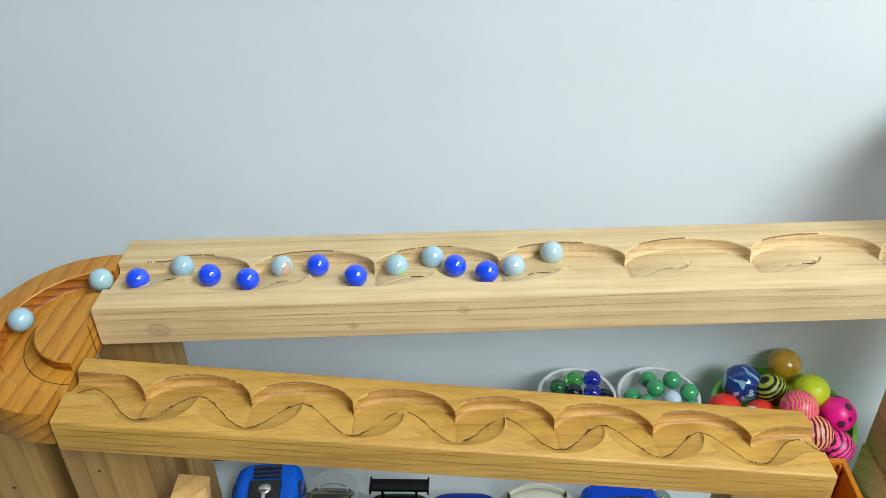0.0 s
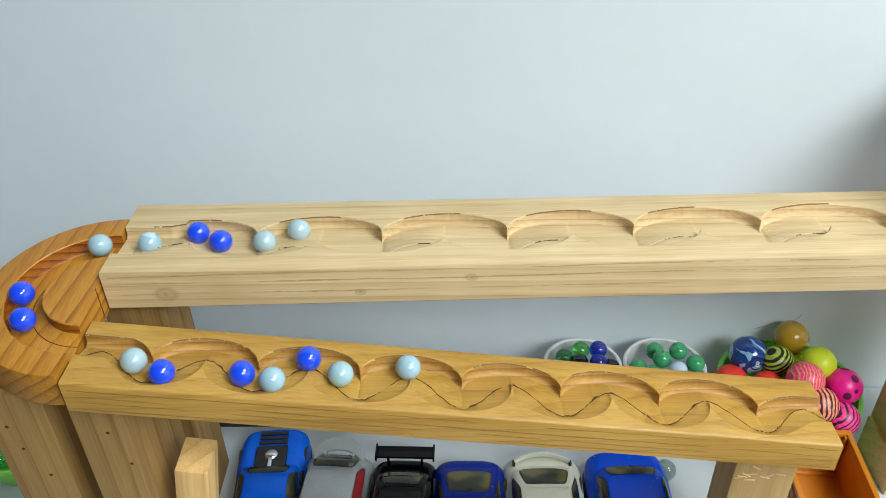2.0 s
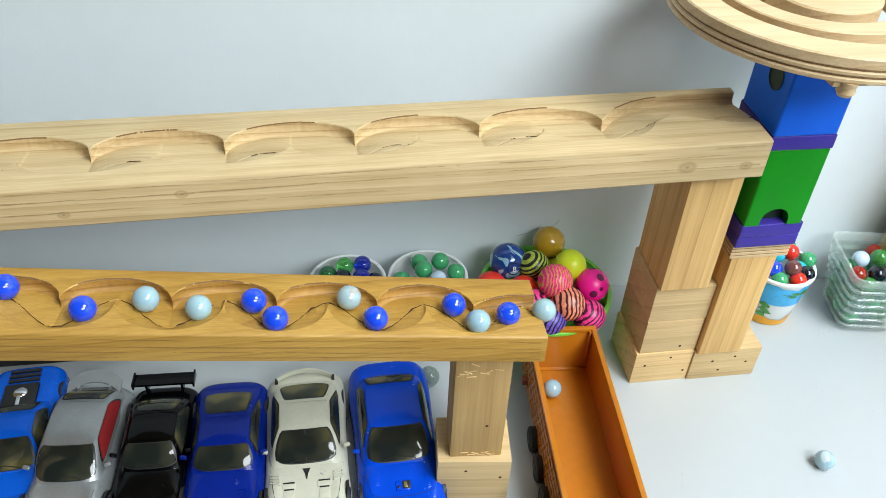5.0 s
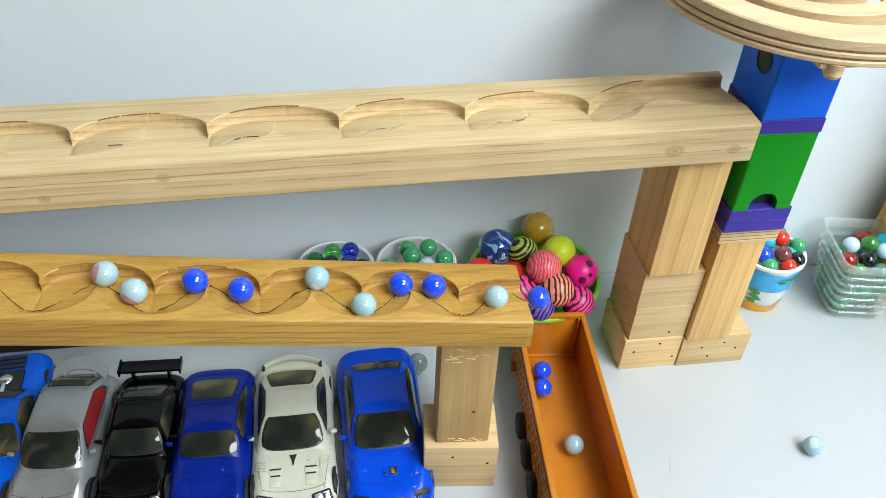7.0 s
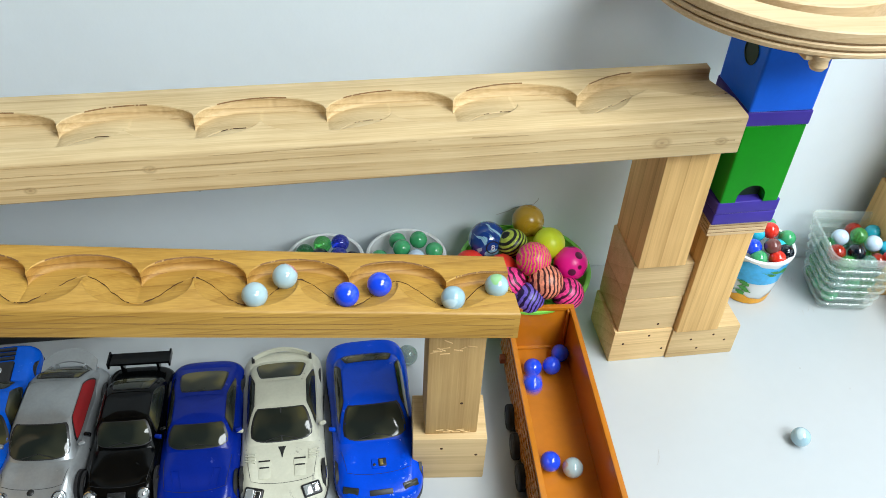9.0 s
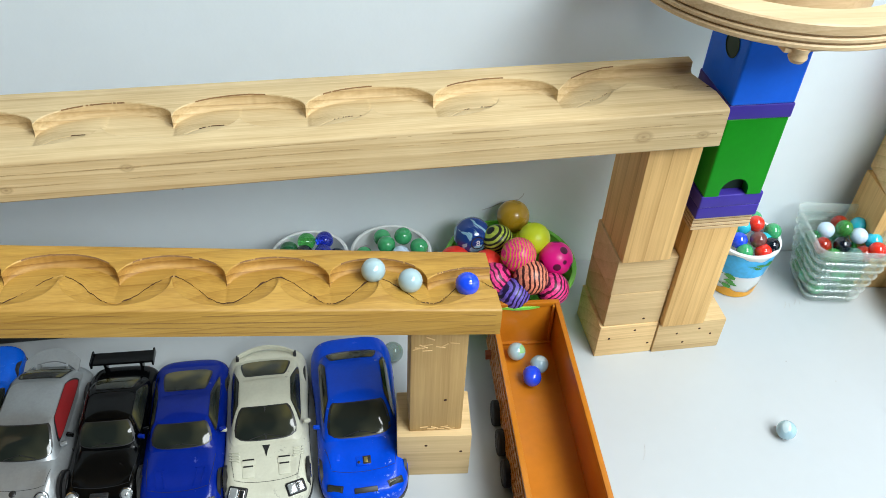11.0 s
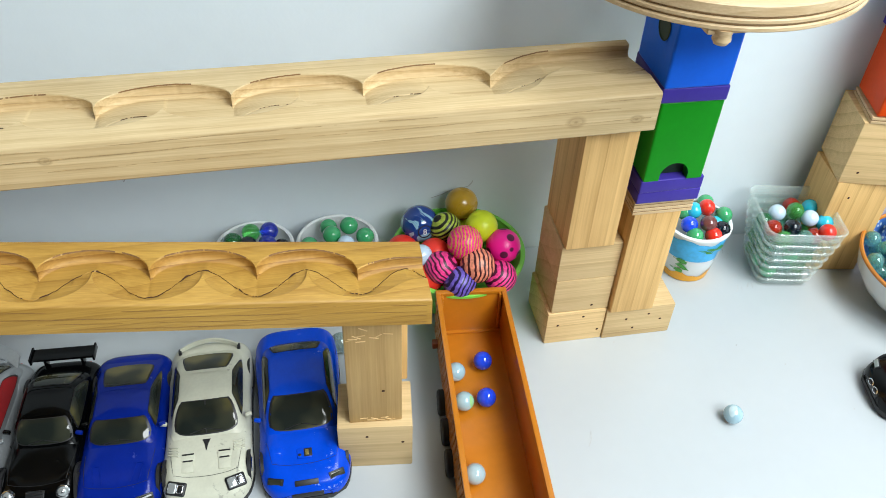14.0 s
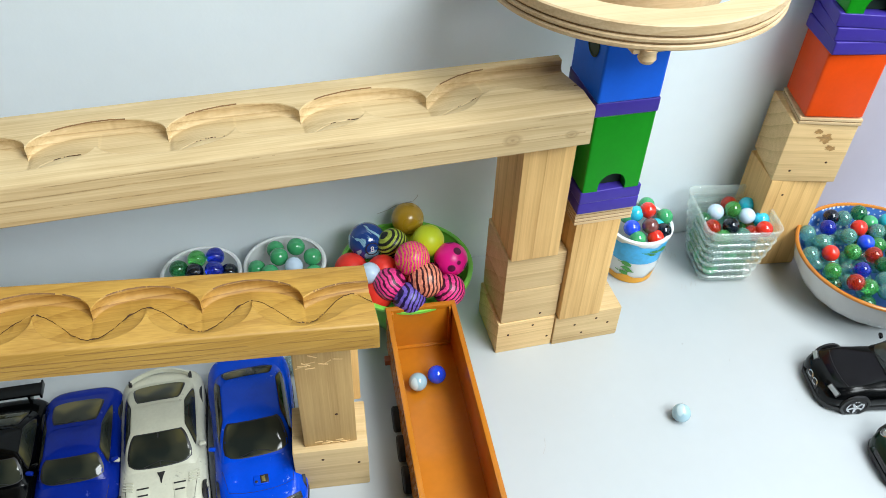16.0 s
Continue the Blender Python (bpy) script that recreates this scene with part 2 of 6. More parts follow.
def room():
    wall_north()
    # unseen enclosure, added and kept dark to deepen the shadows
    tagged(part("wall_south", box(-2.2, 2.2, -2.52, -2.4, -0.9, 1.8, 0), DIM), "unseen plain wall, dark grey to hold bounce light down", "wall", kind="structure")
    tagged(part("wall_west", box(-2.32, -2.2, -2.4, 0.8, -0.9, 1.8, 0), DIM), "unseen plain wall, dark grey to hold bounce light down", "wall", kind="structure")
    # left white as a reflector that fills from the right
    tagged(part("wall_east", box(2.2, 2.32, -2.4, 0.6, -0.9, 1.8, 0), WALL), "unseen plain wall, white to bounce fill from the right", "wall", kind="structure")
    tagged(part("ceiling", box(-2.2, 2.2, -2.4, 0.8, 1.8, 1.9, 0), DIM), "unseen plain ceiling, dark grey to hold bounce light down", "ceiling", kind="structure")
    tagged(part("floor", box(-2.2, 2.2, -2.4, 0.8, -0.95, -0.9, 0), DIM), "unseen plain floor, dark grey to hold bounce light down", "floor", kind="structure")
    a, b = -0.60, 1.5
    pts = [(a, 0.12, -0.03), (b, 0.12, -0.03), (b, wall_line(b) - 0.001, -0.03), (a, wall_line(a) - 0.001, -0.03)]
    bm = hexa(pts + [(x, y, 0.0) for x, y, z in pts], 0.001)
    tagged(part("tabletop", bm, TABLE), "white laminate tabletop against the wall", "table", kind="structure")

    # added thin sheet gives this stretch of wall its lilac-grey tone
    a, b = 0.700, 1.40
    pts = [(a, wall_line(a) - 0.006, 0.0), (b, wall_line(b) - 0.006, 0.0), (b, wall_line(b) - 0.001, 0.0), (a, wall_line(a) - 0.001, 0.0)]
    tagged(part("lilac_sheet", hexa(pts + [(x, y, 0.9) for x, y, z in pts], 0.001), LILAC), "thin pale lilac-grey sheet added over the wall behind the far tower", "panel", kind="structure")


room()


def eased(x, knots):
    """A height at x that eases from knot to knot."""
    for (a, ya), (b, yb) in zip(knots, knots[1:]):
        if x <= b:
            k = min(1.0, max(0.0, (x - a) / (b - a)))
            return ya + (yb - ya) * k
    return knots[-1][1]


# ---- the two marble tracks ----
def track(name, label, material, x0, x1, yf, yb, ztop0, slope, thick, period, cusp0, back_cusp, back_arc, front_peak, front_dish, first, last, depth, shallow=False, burn=True, taper=0.0):
    """A beam with a wavy groove. Along x it slopes; the groove lies between a scalloped back edge (cusps at cusp0 + n * period) and a scalloped front edge half a period on."""
    root = thing(name, label, "marble track")
    top = lambda x: ztop0 + slope * (x - x0)
    n = int((x1 - x0) / 0.0008)
    xs = [x0 + (x1 - x0) * i / n for i in range(n + 1)]

    def arc(s):
        s = (s + 0.5) % 1.0 - 0.5
        return math.sqrt(max(0.0, 1 - (2 * s) ** 2)) ** 0.9

    def edge(x):
        c = (x - cusp0) / period
        back = back_cusp + (back_arc - back_cusp) * arc(c - 0.5)
        front = front_peak - (front_peak - front_dish) * arc(c)
        for knots, is_back in ((first[0], True), (last[0], True), (first[1], False), (last[1], False)):
            if knots[0][0] <= x <= knots[-1][0]:
                if is_back:
                    back = eased(x, knots)
                else:
                    front = eased(x, knots)
        jitter = 0.0003 * noise.noise((x * 90, yf * 40, 0.3)) + 0.00025 * noise.noise((x * 400, yf, 2.0))
        return front + jitter, back + jitter

    bev = 0.0016
    rows = []
    for i, x in enumerate(xs):
        f, b = edge(x)
        z = top(x)
        d = depth
        phase = ((x - cusp0) / period) % 1.0
        wob = 0.0003 * noise.noise((x * 25, 5.0, yf))
        if shallow:
            dish = arc((x - cusp0) / period)
            swing = 0.5 - 0.5 * math.cos(2 * math.pi * (x - cusp0) / period)
            ln = front_dish + 0.0042 + (front_peak - front_dish - 0.0030) * swing + 0.0008 * noise.noise((x * 260, 8.0, 0)) + 0.0005 * noise.noise((x * 800, 3.0, 0))
            half = 0.00027 + 0.0015 * max(0.0, noise.noise((x * 160, 6.0, 1.0)) - 0.15)
            dl, d, cove = 0.0024 + 0.0014 * dish, 0.0074, 0.0032
        else:
            lens = math.sin(math.pi * (phase - 0.02) / 0.48) if 0.02 < phase < 0.50 else 0.0
            ln = f + 0.0010 + 0.0062 * max(0.0, lens) + 0.0003 * noise.noise((x * 300, 4.0, 0))
            half, cove = 0.0004, 0.0030
            dl = d * 0.80 + (0.0020 - d * 0.80) * max(0.0, lens) ** 0.5
        ln = max(f + 0.0006, min(ln, b - 0.0045))
        far = max(b - cove, ln + 2 * half + 0.0004)
        cove = b - far
        bend = [(x, far + cove * math.sin(q), z - d + cove * (1 - math.cos(q))) for q in (0.0, 0.5, 1.0)]
        middle = [(x, f, z - 0.0005), (x, (f + ln) / 2, z - dl * 0.66), (x, ln, z - dl), (x, ln + half, z - dl - 0.0004), (x, ln + 2 * half, z - dl), *bend]
        yback = yb + taper * (x - x0) / (x1 - x0)
        rows.append([(x, yf, z - thick + bev), (x, yf + wob, z - bev), (x, yf + bev * 0.35 + wob, z - bev * 0.35), (x, yf + bev, z), (x, f - 0.0011, z), *middle, (x, b, z - d + cove), (x, b, z - 0.0006), (x, b + 0.0007, z), (x, yback - bev, z), (x, yback - bev * 0.35, z - bev * 0.35), (x, yback, z - bev), (x, yback, z - thick + bev),
                     (x, yback - bev, z - thick), (x, yf + bev, z - thick)])

    def skin(name, js, material, label="", keep=None, caps=False):
        """The strips js of the cross-section, as one mesh."""
        bm = bmesh.new()
        m = len(rows[0])
        cols = sorted({j for j in js} | {(j + 1) % m for j in js})
        vr = [{j: bm.verts.new(r[j]) for j in cols} for r in rows]
        for i, (a, b2) in enumerate(zip(vr, vr[1:])):
            if keep and not keep(xs[i]):
                continue
            for j in js:
                bm.faces.new((a[j], b2[j], b2[(j + 1) % m], a[(j + 1) % m]))
        if caps:
            for ring in (rows[0], rows[-1]):
                bm.faces.new([bm.verts.new(p) for p in ring])
        bmesh.ops.delete(bm, geom=[v for v in bm.verts if not v.link_faces], context="VERTS")
        return part(name, bm, material, root, label)

    skin("beam", [j for j in range(22) if j not in range(4, 15)], material, caps=True)
    skin("groove", [4, 5, 6, 7, 8, 9, 14], material, "carved wavy groove")
    skin("groove_wall", [10, 11, 12, 13], ROUTED_GOLD if burn else ROUTED_PALE, "browned router-cut back wall")

    def streaky(k, cut):
        return lambda x: noise.noise((x * 120, k, yf * 9)) + 0.6 * noise.noise((x * 900, k, 0)) > cut

    def in_turn(x):
        return ((x - cusp0) / period) % 1.0

    # the lip is a dark brown strip along part of each arc's back edge
    if burn:
        line = skin("burn_line", [7, 8], CHAR, "dark burnt router line", keep=streaky(1.0, -0.30))
        lip = skin("dark_edge", [14], EDGE_BROWN, "dark brown groove edge", keep=lambda x: 0.12 < in_turn(x) < 0.90 and streaky(3.0, -0.45)(x))
    else:
        line = skin("burn_line", [7, 8], CHAR, "browned router line", keep=lambda x: 0.20 < in_turn(x) < 0.52 and streaky(1.0, 0.0)(x))
        lip = skin("dark_edge", [14], EDGE_BROWN, "dark brown groove edge", keep=lambda x: x < 0.36 and 0.15 + 0.1 * noise.noise((x * 40, 4.0, 0)) < in_turn(x) < 0.62 + 0.2 * noise.noise((x * 40, 7.0, 0)) and streaky(2.0, -0.45)(x))
    for mark in (line, lip):
        mark.location.z = 0.00015
        tagged(mark, kind="stuff")
    return root, top, edge


upper, upper_top, upper_edge = track("upper_track", "thick pale pine beam with a carved wavy marble groove", PINE_PALE, -0.202, 0.4195, 0.440, 0.5225, 0.2515, 0.0185, 0.030, 0.0842, -0.1085, 0.4775, 0.499, 0.475, 0.456, (((-0.21, 0.4925), (-0.17, 0.492), (-0.160, 0.4945)), ((-0.21, 0.463), (-0.177, 0.4607), (-0.166, 0.465), (-0.1528, 0.4747))), (((0.3125, 0.4775), (0.325, 0.492), (0.340, 0.500), (0.352, 0.5035), (0.38, 0.5066), (0.43, 0.5036)), ((0.335, 0.4587), (0.342, 0.4640), (0.350, 0.4735), (0.3642, 0.4822), (0.385, 0.473), (0.4068, 0.4662), (0.43, 0.464))), 0.0080, burn=False, taper=-0.009)
lower, lower_top, lower_edge = track("lower_track", "golden pine beam with a carved wavy marble groove", PINE_GOLD, -0.200, 0.2555, 0.358, 0.4135, 0.2356, -0.1252, 0.0235, 0.0613, -0.156, 0.3855, 0.4045, 0.3875, 0.363, (((-0.21, 0.3995), (-0.171, 0.399), (-0.165, 0.396), (-0.160, 0.3915), (-0.156, 0.3855)), ((-0.21, 0.3825), (-0.182, 0.3825), (-0.174, 0.375), (-0.165, 0.366), (-0.157, 0.363))), (((0.2118, 0.3855), (0.2165, 0.3890), (0.222, 0.3920), (0.229, 0.3945), (0.238, 0.3965), (0.26, 0.397)), ((0.2118, 0.363), (0.221, 0.3645), (0.230, 0.369), (0.240, 0.3755), (0.247, 0.378), (0.26, 0.378))), 0.0095, shallow=True)


def grain_lines(root, top, x0, x1, yf, drops, material):
    """Long dark growth lines along a beam's front face, thin and broken."""
    for k, drop in enumerate(drops):
        bm = bmesh.new()
        last = None
        n = int((x1 - x0) / 0.0015)
        for i in range(n + 1):
            x = x0 + (x1 - x0) * i / n
            wide = 0.00012 + 0.00042 * max(0.0, 0.35 + noise.noise((x * 22, 3.0 * k, yf)) + 0.3 * noise.noise((x * 160, k, 1.0)))
            z = top(x) - drop - 0.0014 * noise.noise((x * 7, k * 5.0, yf)) - 0.0003 * noise.noise((x * 60, k, yf))
            pair = (bm.verts.new((x, yf - 0.00012, z - wide)), bm.verts.new((x, yf - 0.00012, z + wide)))
            if last and wide > 0.00016:
                bm.faces.new((last[0], pair[0], pair[1], last[1]))
            last = pair
        bmesh.ops.delete(bm, geom=[v for v in bm.verts if not v.link_faces], context="VERTS")
        tagged(part("grain_line", bm, material, root, "dark growth line in the wood"), kind="stuff")


GRAIN_PALE = plain("pale_pine_latewood", (0.51, 0.355, 0.17), 0.65, vary=0.3, scale=120)
GRAIN_GOLD = plain("golden_pine_latewood", (0.34, 0.175, 0.038), 0.6, vary=0.3, scale=120)
grain_lines(upper, upper_top, -0.198, 0.415, 0.440, (0.0033, 0.0095, 0.0180), GRAIN_PALE)
grain_lines(lower, lower_top, -0.197, 0.252, 0.358, (0.0045, 0.0100, 0.0142, 0.0190), GRAIN_GOLD)


# ---- supports ----
def block(name, label, material, x0, x1, y0, y1, z0, z1, rz=0.0, lean=0.0, holes=()):
    at = pose((x0 + x1) / 2, (y0 + y1) / 2, z0, 0, lean, rz)
    w, d = (x1 - x0) / 2, (y1 - y0) / 2
    ob = part(name, box(-w, w, -d, d, 0, z1 - z0, 0.0012), material, at=at)
    for hx, hz in holes:
        part("nail_hole", lathe([(0, 0.00025), (0.0009, 0.0002), (0.0012, 0), (0, 0)], 10), CHAR, ob, "small dark nail hole", at=pose(hx, -d, hz, 90, 0, 0))
    return tagged(ob, label, "wooden block", "wooden support blocks")


block("wooden_block", "pale pine offcut lying flat at the foot of a stack", PINE_FLAT, 0.376, 0.428, 0.460, 0.514, 0.0, 0.037, holes=((0.006, 0.030), (0.021, 0.012), (-0.016, 0.022)))
block("wooden_block", "rough pine offcut in the middle of a stack", PINE_GREY, 0.3785, 0.4285, 0.461, 0.515, 0.037, 0.0745, holes=((0.010, 0.006),))
block("wooden_block", "rough pine offcut on top of a stack", PINE_GREY, 0.3785, 0.4295, 0.4615, 0.515, 0.0745, 0.1125)
block("wooden_post", "upright pine post under the pale track", PINE_UP, 0.3800, 0.4200, 0.4585, 0.513, 0.1125, 0.231, 0, 0)
block("wooden_block", "pine offcut on the tabletop under a post", PINE_GREY, 0.4285, 0.4910, 0.4585, 0.500, 0.0, 0.035, holes=((-0.012, 0.022), (0.008, 0.026), (0.020, 0.018), (-0.004, 0.010)))
block("wooden_post", "upright pine post under the coloured tower", PINE_UP, 0.4300, 0.4680, 0.4560, 0.498, 0.035, 0.145)
block("wooden_block", "worn pine offcut on the tabletop under a post", PINE_GREY, 0.1920, 0.2465, 0.361, 0.402, 0.0, 0.0495, -6, holes=((0.020, 0.030), (-0.006, 0.038)))
block("wooden_post", "upright brown pine post with scraped top under the golden track", PINE_DULL, 0.2005, 0.2385, 0.366, 0.398, 0.0495, 0.155, -4, holes=((0.006, 0.035),))
block("wooden_post", "upright pine board leaning behind a post", PINE_UP, 0.213, 0.247, 0.402, 0.415, 0.0495, 0.120, -4)
block("wooden_post", "upright pine post with a nail hole under the golden track", PINE_BROWN_SHADED, -0.205, -0.167, 0.364, 0.420, 0.0, 0.2115, holes=((0.0, 0.188), (0.008, 0.160)))

# chisel marks on the brown post
random.seed(3)
post = next(o for o in scene.objects if "scraped top" in o.get("label", ""))
for i in range(9):
    bm = box(-0.0032, 0.0032, -0.0003, 0.0002, -0.0004, 0.0004, 0.0001, 1)
    part("splinter", bm, PINE_FLAT, post, "pale torn splinter", at=pose(random.uniform(-0.015, 0.015), -0.01605, 0.100 - random.uniform(0, 0.012), 0, random.uniform(-40, 40), 0))
for i in range(7):
    bm = box(-0.0028, 0.0028, -0.0003, 0.0002, -0.0004, 0.0004, 0.0001, 1)
    part("splinter", bm, PINE_FLAT, post, "pale torn splinter", at=pose(random.uniform(-0.015, 0.015), -0.01605, 0.001 + random.uniform(0, 0.004), 0, random.uniform(-30, 30), 0))


# ---- the marbles' way: along the upper groove, round the turn, down the lower groove ----
def between(x, knots):
    """A smooth height at x through a few (x, y) knots."""
    for (a, ya), (b, yb) in zip(knots, knots[1:]):
        if x <= b:
            k = min(1.0, max(0.0, (x - a) / (b - a)))
            return ya + (yb - ya) * k
    return knots[-1][1]


UPPER_WAVE = ((0, 0.4692), (0.125, 0.4756), (0.21, 0.4815), (0.29, 0.4845), (0.4, 0.4893), (0.46, 0.4893), (0.54, 0.4834), (0.625, 0.4778), (0.708, 0.4754), (0.79, 0.4724), (0.875, 0.4689), (1, 0.4692))
LOWER_WAVE = ((0, 0.3695), (0.06, 0.3693), (0.21, 0.3728), (0.29, 0.3795), (0.375, 0.387), (0.458, 0.392), (0.54, 0.3932), (0.625, 0.3922), (0.708, 0.390), (0.79, 0.3848), (0.875, 0.3769), (0.958, 0.3715), (1, 0.3695))
UPPER_LEFT = ((-0.203, 0.4765), (-0.190, 0.4735), (-0.180, 0.4745), (-0.168, 0.4825), (-0.155, 0.488))
LOWER_LEFT = ((-0.201, 0.386), (-0.169, 0.3842), (-0.160, 0.3742), (-0.154, 0.3708), (-0.146, 0.3705))


def upper_at(x):
    y = between(x, UPPER_LEFT) if x < -0.155 else 0.4872 if x > 0.3546 else between(((x + 0.1085) / 0.0842) % 1.0, UPPER_WAVE)
    return (x, y, 0.2515 + 0.0185 * (x + 0.202) - 0.0015)


def lower_at(x):
    wave = between(((x + 0.156) / 0.0613) % 1.0, LOWER_WAVE)
    if x < -0.146:
        wave = between(x, LOWER_LEFT)
    if x > 0.225:
        wave = between(x, ((0.225, 0.3702), (0.235, 0.3785), (0.241, 0.3815), (0.26, 0.3808)))
    return (x, wave, 0.2356 - 0.1252 * (x + 0.2) + 0.0022)


def turn_at(k):
    a = math.pi / 2 + math.pi * k
    z0, z1 = upper_at(-0.202)[2], lower_at(-0.2)[2]
    return (-0.203 + 0.0465 * math.cos(a), 0.4335 + 0.0425 * math.sin(a), z0 + (z1 - z0) * k)


WAY = np.array([upper_at(0.42 - 0.001 * i) for i in range(622)] + [turn_at(i / 80) for i in range(1, 81)] + [lower_at(-0.2 + 0.001 * i) for i in range(459)])
for _ in range(3):
    WAY[1:-1] = (WAY[:-2] + 2 * WAY[1:-1] + WAY[2:]) / 4
ALONG = np.r_[0, np.cumsum(np.linalg.norm(np.diff(WAY, axis=0), axis=1))]


def swirl_glass(name, base, streak, amount=0.62, scale=55.0):
    """Opaque marble glass with a few coloured streaks."""
    m, nt, b = nodes_of(name)
    L = nt.links
    tc = nt.nodes.new("ShaderNodeTexCoord")
    w = add(nt, "ShaderNodeTexNoise", Scale=scale, Detail=2.0, Distortion=1.6)
    L.new(tc.outputs["Object"], w.inputs["Vector"])
    r = ramp(nt, w.outputs[0], [(0.0, base), (amount, tuple(c * 0.97 for c in base)), (amount + 0.05, streak), (amount + 0.20, tuple(0.5 * (a + b2) for a, b2 in zip(base, streak)))])
    L.new(r.outputs[0], b.inputs["Base Color"])
    b.inputs["Roughness"].default_value = 0.1
    b.inputs["Coat Weight"].default_value = 0.6
    b.inputs["Coat Roughness"].default_value = 0.03
    b.inputs["Subsurface Weight"].default_value = 0.0
    return m


def striped(name, base, stripe, scale=260.0, distortion=3.0, cut=0.55, rough=0.4):
    """Rubber ball with wobbly dark stripes over a mottled colour."""
    m, nt, b = nodes_of(name)
    L = nt.links
    tc = nt.nodes.new("ShaderNodeTexCoord")
    w = add(nt, "ShaderNodeTexWave", Scale=scale / 4.2, Distortion=distortion, Detail=2.0)
    w.inputs["Detail Scale"].default_value = 1.0
    L.new(tc.outputs["Object"], w.inputs["Vector"])
    n = add(nt, "ShaderNodeTexNoise", Scale=320.0, Detail=3.0)
    L.new(tc.outputs["Object"], n.inputs["Vector"])
    r = ramp(nt, n.outputs[0], [(0.4, tuple(c * 0.8 for c in base)), (0.6, tuple(min(1, c * 1.2) for c in base))])
    k = ramp(nt, w.outputs["Fac"], [(cut, (0, 0, 0)), (cut + 0.12, (1, 1, 1))])
    mx = nt.nodes.new("ShaderNodeMix")
    mx.data_type = "RGBA"
    L.new(k.outputs[0], mx.inputs[0])
    L.new(r.outputs[0], mx.inputs[6])
    mx.inputs[7].default_value = (*stripe, 1)
    L.new(mx.outputs[2], b.inputs["Base Color"])
    b.inputs["Roughness"].default_value = rough
    return m


def patched(name, base, patch, scale=75.0, radius=0.36):
    """Toy football: round dark patches on a bright ball."""
    m, nt, b = nodes_of(name)
    L = nt.links
    tc = nt.nodes.new("ShaderNodeTexCoord")
    v = add(nt, "ShaderNodeTexVoronoi", Scale=scale, Randomness=0.4)
    L.new(tc.outputs["Object"], v.inputs["Vector"])
    r = ramp(nt, v.outputs["Distance"], [(radius, patch), (radius + 0.06, base)])
    L.new(r.outputs[0], b.inputs["Base Color"])
    b.inputs["Roughness"].default_value = 0.35
    return m


def car_glass():
    """Smoked toy-car glass: near black, with the olive cabin showing faintly through."""
    m, nt, b = nodes_of("smoked_car_glass")
    tc = nt.nodes.new("ShaderNodeTexCoord")
    n = add(nt, "ShaderNodeTexNoise", Scale=34.0, Detail=1.5)
    nt.links.new(tc.outputs["Object"], n.inputs["Vector"])
    r = ramp(nt, n.outputs[0], [(0.38, (0.014, 0.018, 0.015)), (0.54, (0.042, 0.044, 0.028)), (0.66, (0.130, 0.112, 0.038))])
    nt.links.new(r.outputs[0], b.inputs["Base Color"])
    b.inputs["Roughness"].default_value = 0.07
    b.inputs["Specular IOR Level"].default_value = 0.5
    return m


BLUE_GLASS = plain("opaque_blue_glass", (0.012, 0.07, 0.78), 0.08, vary=0.05, scale=80, coat=0.6)
PALE_GLASS = swirl_glass("pale_blue_glass", (0.34, 0.52, 0.60), (0.55, 0.70, 0.74), 0.58, 34.0)
PALE_GREEN = swirl_glass("pale_glass_green_swirl", (0.36, 0.54, 0.59), (0.30, 0.62, 0.22), 0.55, 34.0)
PALE_RED = swirl_glass("pale_glass_red_swirl", (0.40, 0.55, 0.59), (0.50, 0.18, 0.18), 0.56, 30.0)
PALE_BROWN = swirl_glass("pale_glass_amber_swirl", (0.40, 0.55, 0.58), (0.52, 0.32, 0.18), 0.54, 30.0)
C_BLUE = plain("blue_lacquer", (0.003, 0.13, 0.80), 0.4, vary=0.06, scale=40, bump=0.08, spec=0.22)
C_GREEN = plain("green_lacquer", (0.004, 0.26, 0.006), 0.4, vary=0.08, scale=40, bump=0.08, spec=0.22)
C_PURPLE = plain("purple_lacquer", (0.055, 0.035, 0.32), 0.34, vary=0.08, scale=40, bump=0.08, spec=0.22)
C_ORANGE = plain("orange_lacquer", (0.80, 0.07, 0.003), 0.3, vary=0.06, scale=40, bump=0.08, spec=0.22)
# near-black colour that stands for the shade inside openings
C_DARK = plain("cavity_shade_dark", (0.01, 0.03, 0.012), 0.6, vary=0.2)
RUBBER = plain("black_rubber", (0.015, 0.015, 0.016), 0.7, vary=0.2, scale=200)
CHROME = plain("bright_metal", (0.75, 0.76, 0.78), 0.18, 1.0, vary=0.05)
LAMP = plain("clear_lamp_lens", (0.50, 0.53, 0.53), 0.1, 0.5, vary=0.1, coat=0.8)
CARGLASS = car_glass()
TRIM_BLACK = plain("matt_black_trim", (0.012, 0.012, 0.013), 0.45, vary=0.2, scale=150)
RED_SEAT = plain("red_seat", (0.25, 0.003, 0.005), 0.8, vary=0.15, scale=90)
ORANGE_PLASTIC = plain("orange_truck_plastic", (0.52, 0.175, 0.010), 0.3, vary=0.10, scale=25, bump=0.06, coat=0.25)
BROWN_PLASTIC = plain("brown_truck_plastic", (0.30, 0.075, 0.022), 0.4, vary=0.12, scale=40)
LIME = plain("lime_plastic", (0.22, 0.68, 0.08), 0.35, vary=0.05, scale=20, coat=0.2)
MILK = plain("white_plastic", (0.75, 0.78, 0.78), 0.35, vary=0.03, scale=20)
CLEAR = glass("thick_clear_glass", (0.50, 0.66, 0.60), 0.04, 1.3)
